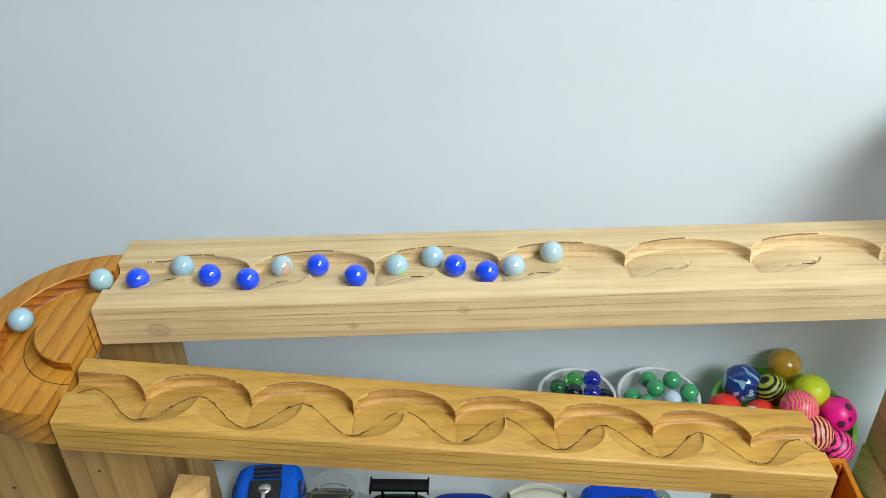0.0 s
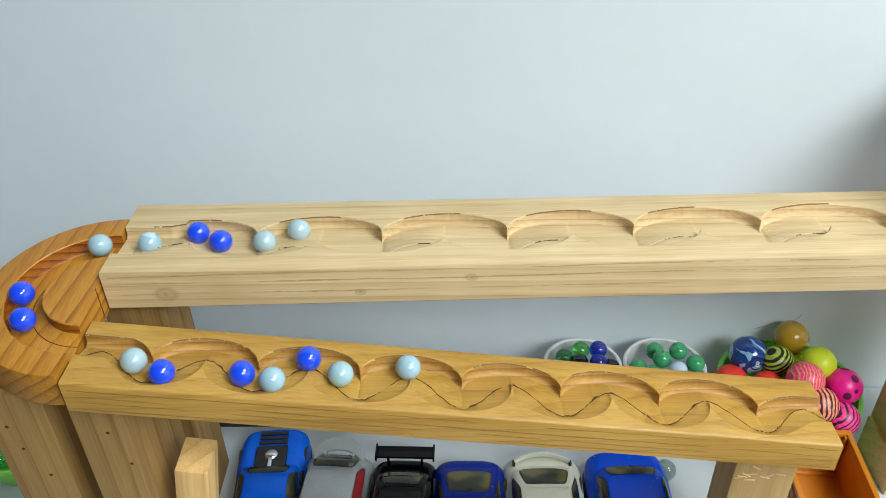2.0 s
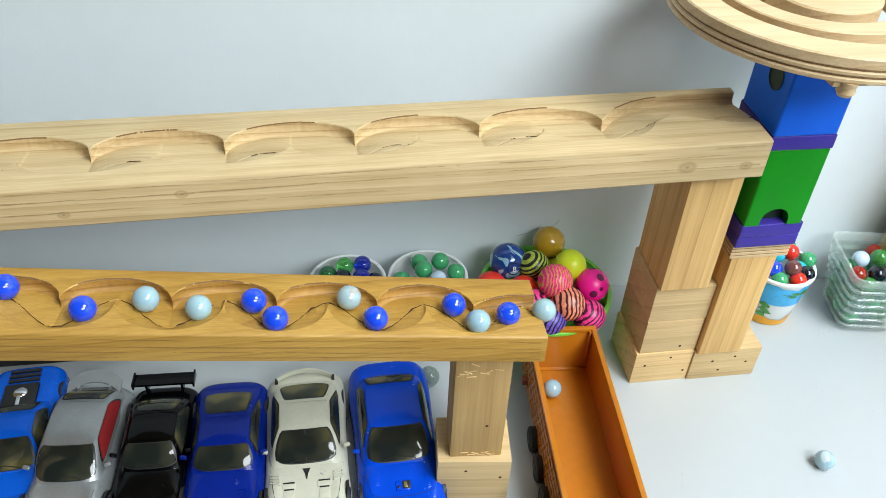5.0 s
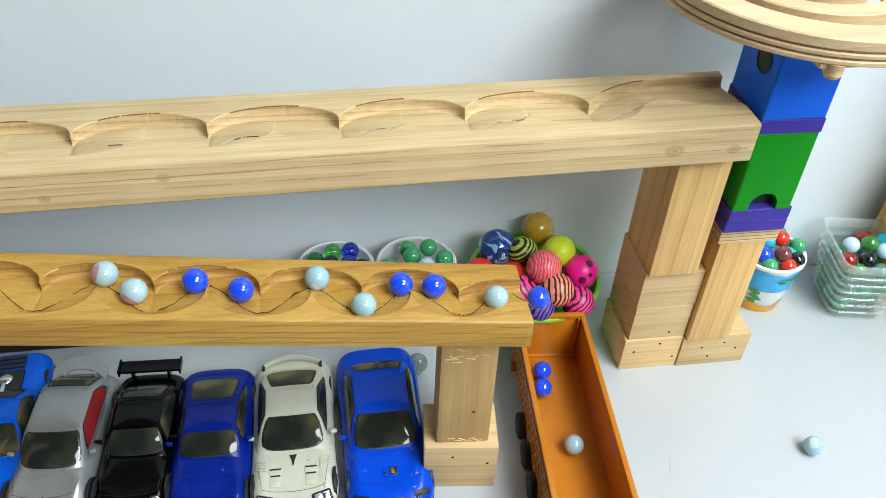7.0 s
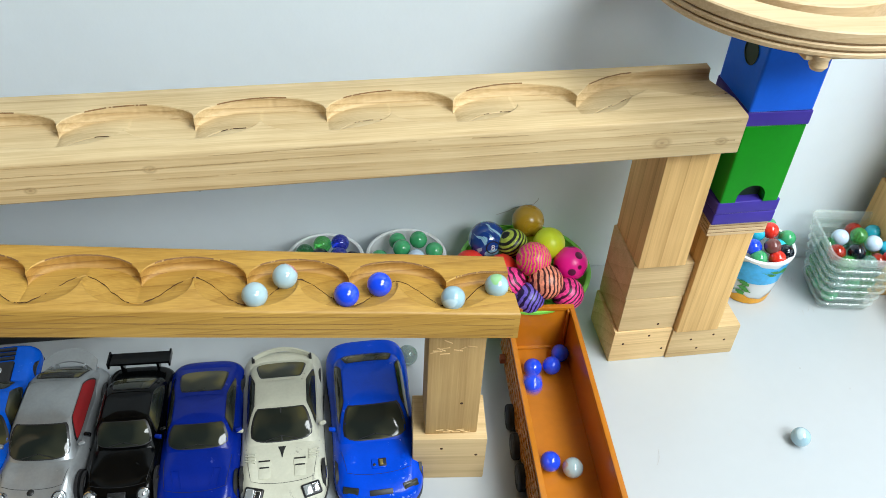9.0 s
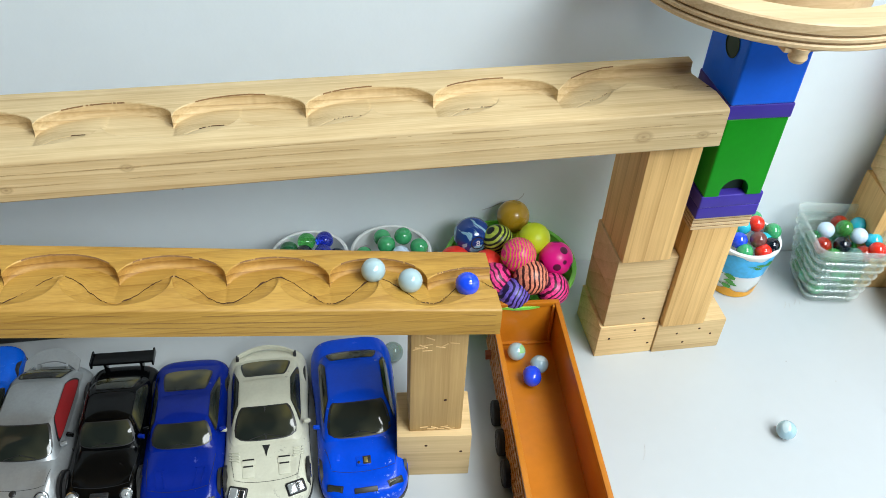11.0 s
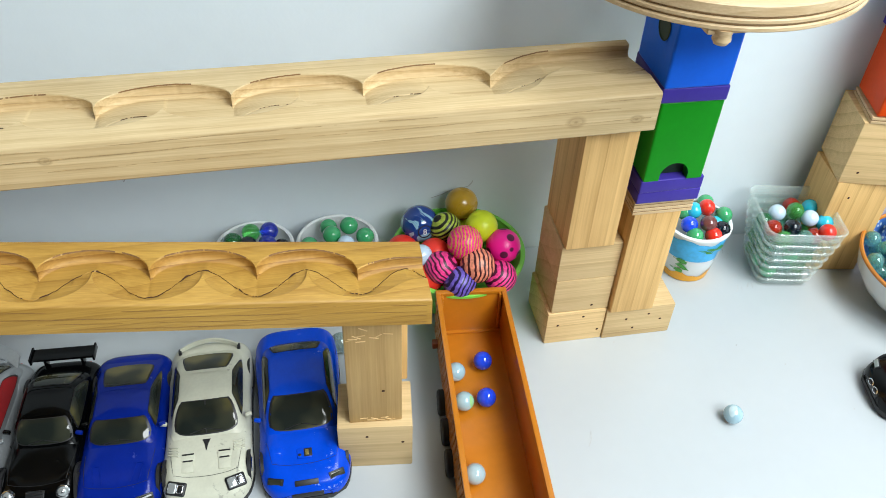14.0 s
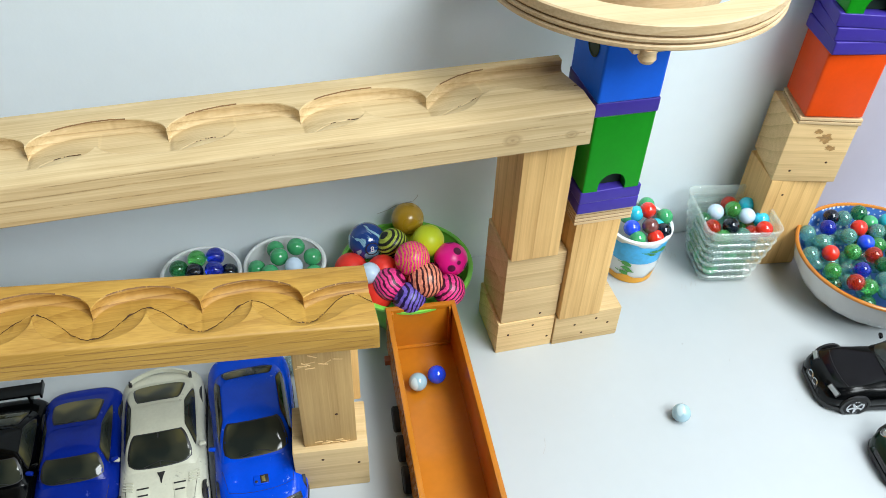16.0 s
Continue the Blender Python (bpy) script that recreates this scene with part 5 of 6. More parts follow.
heap([(G_DEEP, 0.1184, 0.5498, 0.0735), (G_GREEN, 0.1337, 0.5571, 0.0755), (G_BLACK, 0.1311, 0.5440, 0.0730), (G_BLUE, 0.1491, 0.5573, 0.0755), (G_BLUE, 0.1473, 0.5425, 0.0738), (G_BLACK, 0.1590, 0.5440, 0.067), (G_TEAL, 0.135, 0.532, 0.066), (G_DEEP, 0.120, 0.536, 0.064)], "a small white bowl")
cup("small_bowl", "small white plastic bowl holding jade green marbles", 0.2065, 0.5480, 0.024, 0.0340, 0.066, MILK)
heap([(O_JADE, 0.1821, 0.5430, 0.067), (O_JADE, 0.2019, 0.5449, 0.0755), (O_JADE, 0.2175, 0.5530, 0.0770), (O_JADE, 0.2300, 0.5410, 0.0735), (O_ICE, 0.2130, 0.5320, 0.0745), (O_JADE, 0.1925, 0.5330, 0.069), (O_JADE, 0.229, 0.526, 0.068), (O_JADE, 0.200, 0.562, 0.069)], "a white bowl of jade")
cup("large_bowl", "lime green plastic bowl heaped with bouncy balls", 0.3115, 0.5340, 0.036, 0.0575, 0.0555, LIME, 0.002, 0.002)

B_EIGHT = swirl_glass("blue_eight_ball_rubber", (0.008, 0.05, 0.26), (0.32, 0.58, 0.70), 0.50, 55.0)
B_GOLD = plain("amber_translucent_rubber", (0.46, 0.27, 0.015), 0.28, vary=0.1, coat=0.4)
B_ACID = plain("acid_yellow_rubber", (0.62, 0.74, 0.02), 0.4, vary=0.05)
B_NET = striped("yellow_pink_net_rubber", (0.84, 0.02, 0.22), (0.62, 0.40, 0.03), 520, 6, 0.66)
B_HOT = patched("hot_pink_football_rubber", (0.88, 0.01, 0.28), (0.10, 0.005, 0.04), 92, 0.30)
B_ZEBRA = striped("green_black_striped_rubber", (0.40, 0.50, 0.06), (0.01, 0.012, 0.01), 420, 1.5, 0.45)
B_RED = plain("coral_red_rubber", (0.82, 0.035, 0.02), 0.4, vary=0.06)
B_PINK = striped("pink_striped_rubber", (0.82, 0.05, 0.26), (0.07, 0.005, 0.03), 360, 5, 0.60)
B_PEACH = striped("peach_striped_rubber", (0.80, 0.27, 0.17), (0.05, 0.008, 0.01), 330, 5, 0.58)
B_PURPLE = striped("violet_striped_rubber", (0.15, 0.10, 0.48), (0.01, 0.005, 0.05), 360, 5, 0.58)
BALLS = ((B_EIGHT, 0.2800, 0.5550, 0.0700, 0.0168, "blue bouncy ball with white patches"), (B_GOLD, 0.3200, 0.5680, 0.0780, 0.0148, "amber see-through bouncy ball on top"), (B_ACID, 0.3310, 0.5340, 0.0790, 0.0142, "acid yellow bouncy ball"),
         (B_NET, 0.3120, 0.5130, 0.0805, 0.0152, "yellow bouncy ball with pink net pattern"), (B_HOT, 0.3470, 0.5160, 0.0700, 0.0150, "hot pink football-pattern bouncy ball"), (B_ZEBRA, 0.3010, 0.5440, 0.0720, 0.0140, "green and black striped bouncy ball"),
         (B_RED, 0.2620, 0.5370, 0.0560, 0.0145, "coral red bouncy ball"), (B_RED, 0.2880, 0.5240, 0.0610, 0.0140, "coral red bouncy ball"), (B_PINK, 0.2900, 0.5020, 0.0650, 0.0142, "pink bouncy ball with dark stripes"),
         (B_PEACH, 0.3200, 0.4960, 0.0690, 0.0150, "peach bouncy ball with dark stripes"), (B_PURPLE, 0.3040, 0.4890, 0.0575, 0.0142, "violet bouncy ball with dark stripes"), (B_PINK, 0.3400, 0.4930, 0.0560, 0.0142, "pink bouncy ball with dark stripes"),
         (B_RED, 0.2800, 0.5050, 0.0530, 0.0140, "coral red bouncy ball"), (B_ACID, 0.325, 0.552, 0.056, 0.0142, "acid yellow bouncy ball"), (B_RED, 0.300, 0.515, 0.046, 0.0142, "coral red bouncy ball"), (B_HOT, 0.330, 0.520, 0.046, 0.0142, "pink bouncy ball"), (B_GOLD, 0.285, 0.530, 0.042, 0.0142, "amber bouncy ball"))
for m, x, y, z, r, words in BALLS:
    ball(m, x, y, z, r, "bouncy_ball", words + " heaped in a lime bowl", "bouncy balls in the bowl")
ball(O_ICE, 0.2750, 0.5140, 0.0700, 0.0095, "marble", "opaque ice-blue marble among bouncy balls")


def text_mark(words, size, at, material, name, parent=None, label=""):
    cu = bpy.data.curves.new(name, "FONT")
    cu.body, cu.size, cu.extrude, cu.align_x, cu.align_y = words, size, 0.0002, "CENTER", "CENTER"
    tmp = bpy.data.objects.new("tmp", cu)
    scene.collection.objects.link(tmp)
    me = bpy.data.meshes.new_from_object(tmp.evaluated_get(bpy.context.evaluated_depsgraph_get()))
    bpy.data.objects.remove(tmp)
    me.materials.append(material)
    ob = new(name, me)
    ob.matrix_basis = at
    ob.parent = parent
    return ob


eight = next(o for o in scene.objects if o.name.startswith("bouncy_ball") and "blue bouncy" in o.get("label", ""))
eight.matrix_basis = pose(0.2800, 0.5550, 0.0700, 0, 0, 0)
spot_way = Vector((0.12, -0.93, 0.22)).normalized()
patch = bmesh.new()
bmesh.ops.create_circle(patch, cap_ends=True, segments=24, radius=0.0062)
for v in patch.verts:
    v.co.z = math.sqrt(max(0, 0.01705 ** 2 - v.co.x ** 2 - v.co.y ** 2)) - 0.0
facing = spot_way.to_track_quat("Z", "Y").to_matrix().to_4x4()
part("number_patch", patch, TRIM_BLACK, eight, "black round patch", at=facing)
text_mark("8", 0.0075, facing @ pose(0, 0, 0.01705), MILK, "number", eight)

# the printed yoghurt cup
YOG = (0.5390, 0.5370)


def yoghurt_cup():
    root = cup("paper_cup", "printed white plastic cup with a beach picture, full of marbles", YOG[0], YOG[1], 0.0225, 0.0300, 0.0600, MILK)

    def band(name, z0, z1, material, a0=0, a1=360, lift=0.0004, label=""):
        rows = []
        n = max(6, int(64 * (a1 - a0) / 360))
        rr = lambda z: between(z, ((0.0015, 0.0225), (0.030, 0.0270), (0.057, 0.0300))) + lift
        for i in range(n + 1):
            a = radians(a0 + (a1 - a0) * i / n)
            wav = 0.0022 * math.sin(5 * a) + 0.001 * math.sin(11 * a + 1)
            rows.append([(rr(z) * math.cos(a), rr(z) * math.sin(a), z) for z in (z0, z0 + (z1 - z0) * 0.5, z1 + wav)])
        part(name, loft(rows, closed=False), material, root, label)

    sea = plain("printed_sea_blue", (0.05, 0.42, 0.80), 0.3, vary=0.25, scale=40)
    sand = plain("printed_sand_yellow", (0.80, 0.36, 0.01), 0.3, vary=0.1, scale=60)
    palm = plain("printed_palm_green", (0.05, 0.28, 0.03), 0.3, vary=0.2, scale=90)
    band("sky_print", 0.030, 0.054, sea, label="printed sky and sea")
    band("sand_print", 0.001, 0.010, sand, label="printed yellow sand")
    for a, z in ((-98, 0.047), (-84, 0.049), (-70, 0.0475), (-140, 0.030), (-132, 0.022), (-144, 0.017)):
        for k in range(4):
            band("palm_leaf", z - 0.001 - 0.0012 * k, z - 0.0002 - 0.0010 * k, palm, a + 5 * k - 8, a + 5 * k + 6, 0.0008, "printed green leaf")
    for k in range(4):
        band("small_print", 0.036 - 0.003 * k, 0.0372 - 0.003 * k, TABLE, -62, -48 + 2 * (k % 2), 0.0008, "plain bars of print")


yoghurt_cup()
heap([(O_JADE, 0.5550, 0.5580, 0.0610), (O_RED, 0.5480, 0.5430, 0.0680), (O_JADE, 0.5635, 0.5365, 0.0625), (BLUE_GLASS, 0.5265, 0.5290, 0.0615), (O_BROWN, 0.5430, 0.5250, 0.0640), (O_SKY, 0.5370, 0.5450, 0.064), (G_BLACK, 0.5555, 0.5210, 0.0590), (O_JADE, 0.531, 0.548, 0.060), (O_JADE, 0.5290, 0.5190, 0.0560), (O_RED, 0.5460, 0.5165, 0.0565), (O_SKY, 0.5545, 0.5320, 0.0560)], "a printed cup")


# the ribbed glass vase
# whitish and part opaque: the highlights on ribs and rim are in the colour
RIBGLASS = glass("rib_glass_pale_highlight", (0.80, 0.92, 0.88), 0.03, 1.5)
for key, value in (("Alpha", 0.30), ("Transmission Weight", 0.15), ("Specular IOR Level", 1.0)):
    RIBGLASS.node_tree.nodes["Principled BSDF"].inputs[key].default_value = value


def vase():
    root = thing("glass_vase", "square ribbed clear glass vase filled with marbles", "vase", pose(0.6270, 0.5215, 0, 0, 0, -10))
    n = 10

    def ring(h, z, r):
        pts = []
        for q in range(4):
            for k in range(n + 1):
                a = radians(90 * q + 90 * k / n)
                ccx, ccy = (h - r) * (1 if q in (0, 3) else -1), (h - r) * (1 if q in (0, 1) else -1)
                pts.append((ccx + r * math.cos(a), ccy + r * math.sin(a), z))
        return pts

    rings = [ring(0.020, 0.0, 0.007), ring(0.0245, 0.0015, 0.008)]
    for i in range(49):
        z = 0.002 + 0.059 * i / 48
        h = 0.0250 + 0.0090 * (i / 48) + 0.0004 * math.sin(2 * math.pi * i / 48 * 6.5)
        rings.append(ring(h, z, 0.010))
    rim = [ring(0.0352, 0.0645, 0.010), ring(0.0362, 0.0715, 0.010), ring(0.0366, 0.0732, 0.010), ring(0.0355, 0.0738, 0.0095), ring(0.0338, 0.0726, 0.009), ring(0.0330, 0.0645, 0.009)]
    rings.append(ring(0.0350, 0.0640, 0.010))
    for z, h in ((0.064, 0.0330), (0.052, 0.0305), (0.03, 0.0260), (0.010, 0.0225), (0.006, 0.020)):
        rings.append(ring(h, z, 0.008))
    part("glass_body", loft(rings), CLEAR, root)
    part("glass_rim", loft(rim, caps=False), RIBGLASS, root, "thick clear rim")
    for k in range(6):
        z = 0.008 + 0.0098 * k
        h = 0.0253 + 0.0090 * (z - 0.002) / 0.059
        part("glass_rib", loft([ring(h - 0.0004, z - 0.0024, 0.010), ring(h + 0.0011, z - 0.0008, 0.010), ring(h + 0.0015, z + 0.0012, 0.010), ring(h, z + 0.0022, 0.010)], caps=False), RIBGLASS, root, "raised glass rib")
    part("glass_foot", loft([ring(0.018, 0.0062, 0.006), ring(0.0215, 0.0060, 0.007), ring(0.0215, 0.0035, 0.007), ring(0.018, 0.0033, 0.006)]), CLEAR, root, "thick glass foot")


vase()
random.seed(5)
VASE_TOP = [(G_RED, 0.6022, 0.5140, 0.0610), (G_BLACK, 0.6190, 0.5100, 0.0630), (O_ICE, 0.6150, 0.5320, 0.0630), (G_GREEN, 0.6300, 0.5280, 0.0670), (O_ICE, 0.6400, 0.5180, 0.0650), (O_SKY, 0.6500, 0.5350, 0.0630), (O_SKY, 0.6540, 0.5140, 0.0610), (O_RED, 0.6480, 0.4990, 0.0630), (G_RED, 0.6350, 0.5420, 0.0610), (G_DEEP, 0.6020, 0.5290, 0.0570), (G_TEAL, 0.6270, 0.4990, 0.0580), (G_RED, 0.6390, 0.5030, 0.0560), (G_GREEN, 0.6080, 0.5020, 0.0570)]
under = []
for k in range(3):
    for i in range(3):
        for j in range(3):
            under.append((random.choice((G_TEAL, G_GREEN, G_TEAL, G_TEAL, O_JADE)), 0.6240 + (i - 1) * (0.0148 + 0.001 * k) + random.uniform(-0.001, 0.001), 0.5220 + (j - 1) * (0.0148 + 0.001 * k) + random.uniform(-0.001, 0.001), 0.0145 + 0.0152 * k))
heap(VASE_TOP + under, "a ribbed glass vase")


# the patterned china bowl
def china():
    root = thing("china_bowl", "white china bowl with an orange rim and blue patterned inside", "bowl", pose(0.7490, 0.4550, 0))
    pat = patched("blue_white_glaze", (0.05, 0.16, 0.48), (0.62, 0.70, 0.78), 210, 0.30)
    white = plain("white_china_glaze", (0.72, 0.72, 0.70), 0.25, vary=0.04, scale=30, coat=0.4)
    rows = []
    for r, z in ((0.0, 0.003), (0.034, 0.003), (0.036, 0.0), (0.042, 0.0), (0.048, 0.004), (0.062, 0.016), (0.0715, 0.031), (0.0755, 0.049)):
        rows.append((r, z))
    bm = bmesh.new()
    rings = []
    n = 120
    for k, (r, z) in enumerate(rows[1:]):
        fl = 0.012 if k > 3 else 0.0
        rings.append([(r * (1 + fl * abs(math.sin(20 * math.pi * i / n))) * math.cos(2 * math.pi * i / n), r * (1 + fl * abs(math.sin(20 * math.pi * i / n))) * math.sin(2 * math.pi * i / n), z) for i in range(n)])
    part("outer_wall", loft(rings, caps=False), white, root)
    part("inner_wall", lathe([(0, 0.008), (0.036, 0.008), (0.058, 0.019), (0.068, 0.033), (0.0735, 0.0495)], 96), pat, root, "blue and white patterned glaze")
    part("rim", lathe([(0.0730, 0.0492), (0.0738, 0.0508), (0.0752, 0.0513), (0.0765, 0.0504), (0.0768, 0.0486), (0.0755, 0.0485)], 96), plain("orange_rim_glaze", (0.55, 0.20, 0.03), 0.25, vary=0.1), root, "orange glazed edge")


china()
random.seed(9)
POT = [(G_TEAL, 0.6910, 0.4902, 0.0440), (G_BLUE, 0.7125, 0.4901, 0.0470), (O_RED, 0.7403, 0.4813, 0.0490), (O_JADE, 0.7573, 0.4874, 0.0470), (G_TEAL, 0.6959, 0.4739, 0.0460), (O_RED, 0.6923, 0.4563, 0.0480), (G_GREEN, 0.7141, 0.4533, 0.0480), (G_TEAL, 0.6760, 0.4621, 0.0440), (G_GREEN, 0.6830, 0.4372, 0.0450), (G_BLUE, 0.7094, 0.4312, 0.0460), (G_RED, 0.7301, 0.4443, 0.0490), (BLUE_GLASS, 0.7343, 0.4617, 0.0480), (G_GREEN, 0.7037, 0.4120, 0.0440)]
heap([(m, x + 0.010, y + 0.010, z + 0.003) for m, x, y, z in POT], "a china bowl")
more = []
for i in range(-4, 5):
    for j in range(-4, 5):
        x, y = 0.739 + i * 0.0158 + (j % 2) * 0.0079, 0.445 + j * 0.0142
        if (x - 0.739) ** 2 + (y - 0.445) ** 2 > 0.061 ** 2:
            continue
        if min((x - p[1]) ** 2 + (y - p[2]) ** 2 for p in POT) < 0.0118 ** 2:
            more.append((random.choice((G_TEAL, G_TEAL, G_DEEP)), x, y, 0.033))
            continue
        more.append((random.choice((G_TEAL, G_DEEP, G_GREEN, G_DEEP, G_BLUE, G_TEAL, G_RED, O_SKY, G_BLACK)), x, y, 0.046 + random.uniform(-0.002, 0.003)))
heap([(m, x + 0.010, y + 0.010, z + 0.003) for m, x, y, z in more], "a china bowl")

# the small green bowl beside the turn
cup("small_bowl", "lime green plastic bowl filled with mixed marbles", -0.3530, 0.5000, 0.026, 0.0380, 0.034, LIME)
heap([(O_ICE, -0.3440, 0.5050, 0.0520), (O_ICE, -0.3300, 0.4950, 0.0410), (G_GREEN, -0.3360, 0.4800, 0.0360), (G_BLUE, -0.3220, 0.4870, 0.0340), (O_RED, -0.3400, 0.5180, 0.0620), (G_TEAL, -0.3500, 0.4900, 0.0440), (O_RED, -0.3600, 0.5050, 0.0500), (O_ICE, -0.3640, 0.4880, 0.0400), (G_GREEN, -0.3540, 0.4750, 0.0340), (O_SKY, -0.3680, 0.5150, 0.0420), (O_ICE, -0.3330, 0.5120, 0.0440), (G_TEAL, -0.3480, 0.5220, 0.0420)], "a lime bowl")

# marbles alone on the tabletop
ball(PALE_GLASS, 0.5055, 0.3585, 0.0078, label="pale blue glass marble alone on the white tabletop")
ball(bottle("pale_clear_marble_glass", (0.50, 0.64, 0.58)), 0.2000, 0.4800, 0.0090, 0.0090, label="clear greenish marble on the tabletop behind a post")

# ---- small marks ----
SCUFF = plain("grey_pencil_scuff", (0.48, 0.49, 0.49), 0.8, vary=0.3)


def scuff(name, label, pts, w, normal_up=True, parent=None):
    bm = bmesh.new()
    for (a, b) in zip(pts, pts[1:]):
        a, b = Vector(a), Vector(b)
        d = (b - a).normalized()
        side = d.cross(Vector((0, 0, 1)) if normal_up else Vector((0, 1, 0))).normalized() * w / 2
        bm.faces.new([bm.verts.new(p) for p in (a - side, b - side, b + side, a + side)])
    tagged(part(name, bm, SCUFF, smooth=False), label, "mark", kind="structure")


for i, (x, y) in enumerate(((0.5796, 0.5479), (0.5872, 0.4982), (0.5754, 0.4953), (0.586, 0.540), (0.572, 0.553))):
    scuff("scuff_mark", "short grey scuff on the tabletop", [(x, y, 0.0003), (x + 0.004, y + 0.005, 0.0003), (x + 0.005, y + 0.008, 0.0003)], 0.0009)
    scuff("scuff_mark", "short grey scuff on the tabletop", [(x + 0.006, y, 0.0003), (x + 0.008, y + 0.006, 0.0003)], 0.0007)
for x, y in ((0.452, 0.372), (0.545, 0.432), (0.612, 0.352), (0.438, 0.452), (0.578, 0.405)):
    scuff("scuff_mark", "tiny grey speck on the tabletop", [(x, y, 0.0003), (x + 0.0012, y + 0.0014, 0.0003)], 0.0010)
scuff("scuff_mark", "thin grey scratch on the tabletop", [(0.383, 0.352, 0.0003), (0.387, 0.358, 0.0003), (0.389, 0.366, 0.0003)], 0.0006)
wy = lambda x: wall_line(x) - 0.0006
scuff("wall_mark", "thin wavy grey scratch on the wall", [(x, wy(x), z) for x, z in ((0.296, 0.0690), (0.306, 0.0725), (0.314, 0.0770), (0.322, 0.0790), (0.330, 0.0800), (0.3335, 0.0845), (0.334, 0.0870))], 0.0008, False)
scuff("wall_mark", "short grey scratch on the wall", [(x, wy(x), z) for x, z in ((0.031, 0.105), (0.034, 0.110))], 0.0009, False)
scuff("wall_mark", "tiny dark speck on the wall", [(x, wy(x), z) for x, z in ((0.127, 0.443), (0.1275, 0.4445))], 0.0012, False)


# ---- what moves ----
def way_at(s):
    return Vector([float(np.interp(s, ALONG, WAY[:, n])) for n in range(3)])


MARBLE_R, BED_Z = 0.0078, 0.0205
PARKED = []


def roll(marble, rail, bed):
    """rail: (t, distance along the grooves), ending at the lip; bed: (t, x, y) on the trailer's bed."""
    n = len(PARKED)
    PARKED.append(marble)
    lip_t = rail[-1][0]
    on_rail = slow_curve(rail)
    if not bed or bed[0][0] - lip_t > 0.5:
        lane = 0.300 + 0.006 * (n % 4)
        bed = [(lip_t + 0.30, 0.300 + 0.002 * (n % 4), 0.428), (lip_t + 0.6, lane, 0.446 - 0.004 * (n % 3))] + [r for r in bed if r[0] > lip_t + 0.62]
    if bed[-1][0] < 15.9:
        last, rest = bed[-1], (0.2805 + 0.0158 * (n % 3) , 0.2085 + 0.0152 * (n // 3))
        far = max(0.7, (last[2] - rest[1]) / 0.14)
        bed = bed + [(min(last[0] + far, 15.95), *rest), (16.0, *rest)]
    on_bed = slow_curve(bed)
    lip, rows = way_at(rail[-1][1]), []
    turn, before = Matrix.Rotation(n * 1.3, 3, "X") @ Matrix.Rotation(n * 0.7, 3, "Y"), None
    step = 1 / 15
    for i in range(241):
        t = i * step
        if t <= lip_t:
            place = way_at(float(on_rail(t)[0]))
        else:
            x, y = on_bed(max(t, bed[0][0]))
            k = min(1.0, (t - lip_t) / max(0.19, bed[0][0] - lip_t))
            fall = t - lip_t
            z = max(BED_Z, lip.z - 0.10 * fall - 4.9 * fall * fall)
            place = Vector((lip.x + (x - lip.x) * k, lip.y + (y - lip.y) * k, z))
        if before is not None:
            move = place - before
            flat = Vector((move.x, move.y, 0))
            if flat.length > 1e-6:
                turn = Matrix.Rotation(min(flat.length / MARBLE_R, 1.3), 3, Vector((0, 0, 1)).cross(flat).normalized()) @ turn
        before = place
        rows.append((t, Matrix.Translation(place) @ turn.to_4x4()))
    walk(marble, rows)


RUNNERS = (PALE_GLASS, PALE_GREEN, BLUE_GLASS, PALE_GLASS, BLUE_GLASS, BLUE_GLASS, PALE_BROWN, BLUE_GLASS, BLUE_GLASS, PALE_GREEN, PALE_GLASS, BLUE_GLASS, BLUE_GLASS, PALE_RED, PALE_RED)
WORDS = {BLUE_GLASS.name: "glossy opaque blue glass marble rolling on the track", PALE_GLASS.name: "pale blue opaque glass marble rolling on the track", PALE_GREEN.name: "pale blue glass marble with a green swirl rolling", PALE_RED.name: "pale glass marble with a red streak rolling", PALE_BROWN.name: "pale glass marble with an amber swirl rolling"}
marbles = [ball(m, 0, 0, 0, MARBLE_R, label=WORDS[m.name], group="running marbles") for m in RUNNERS]


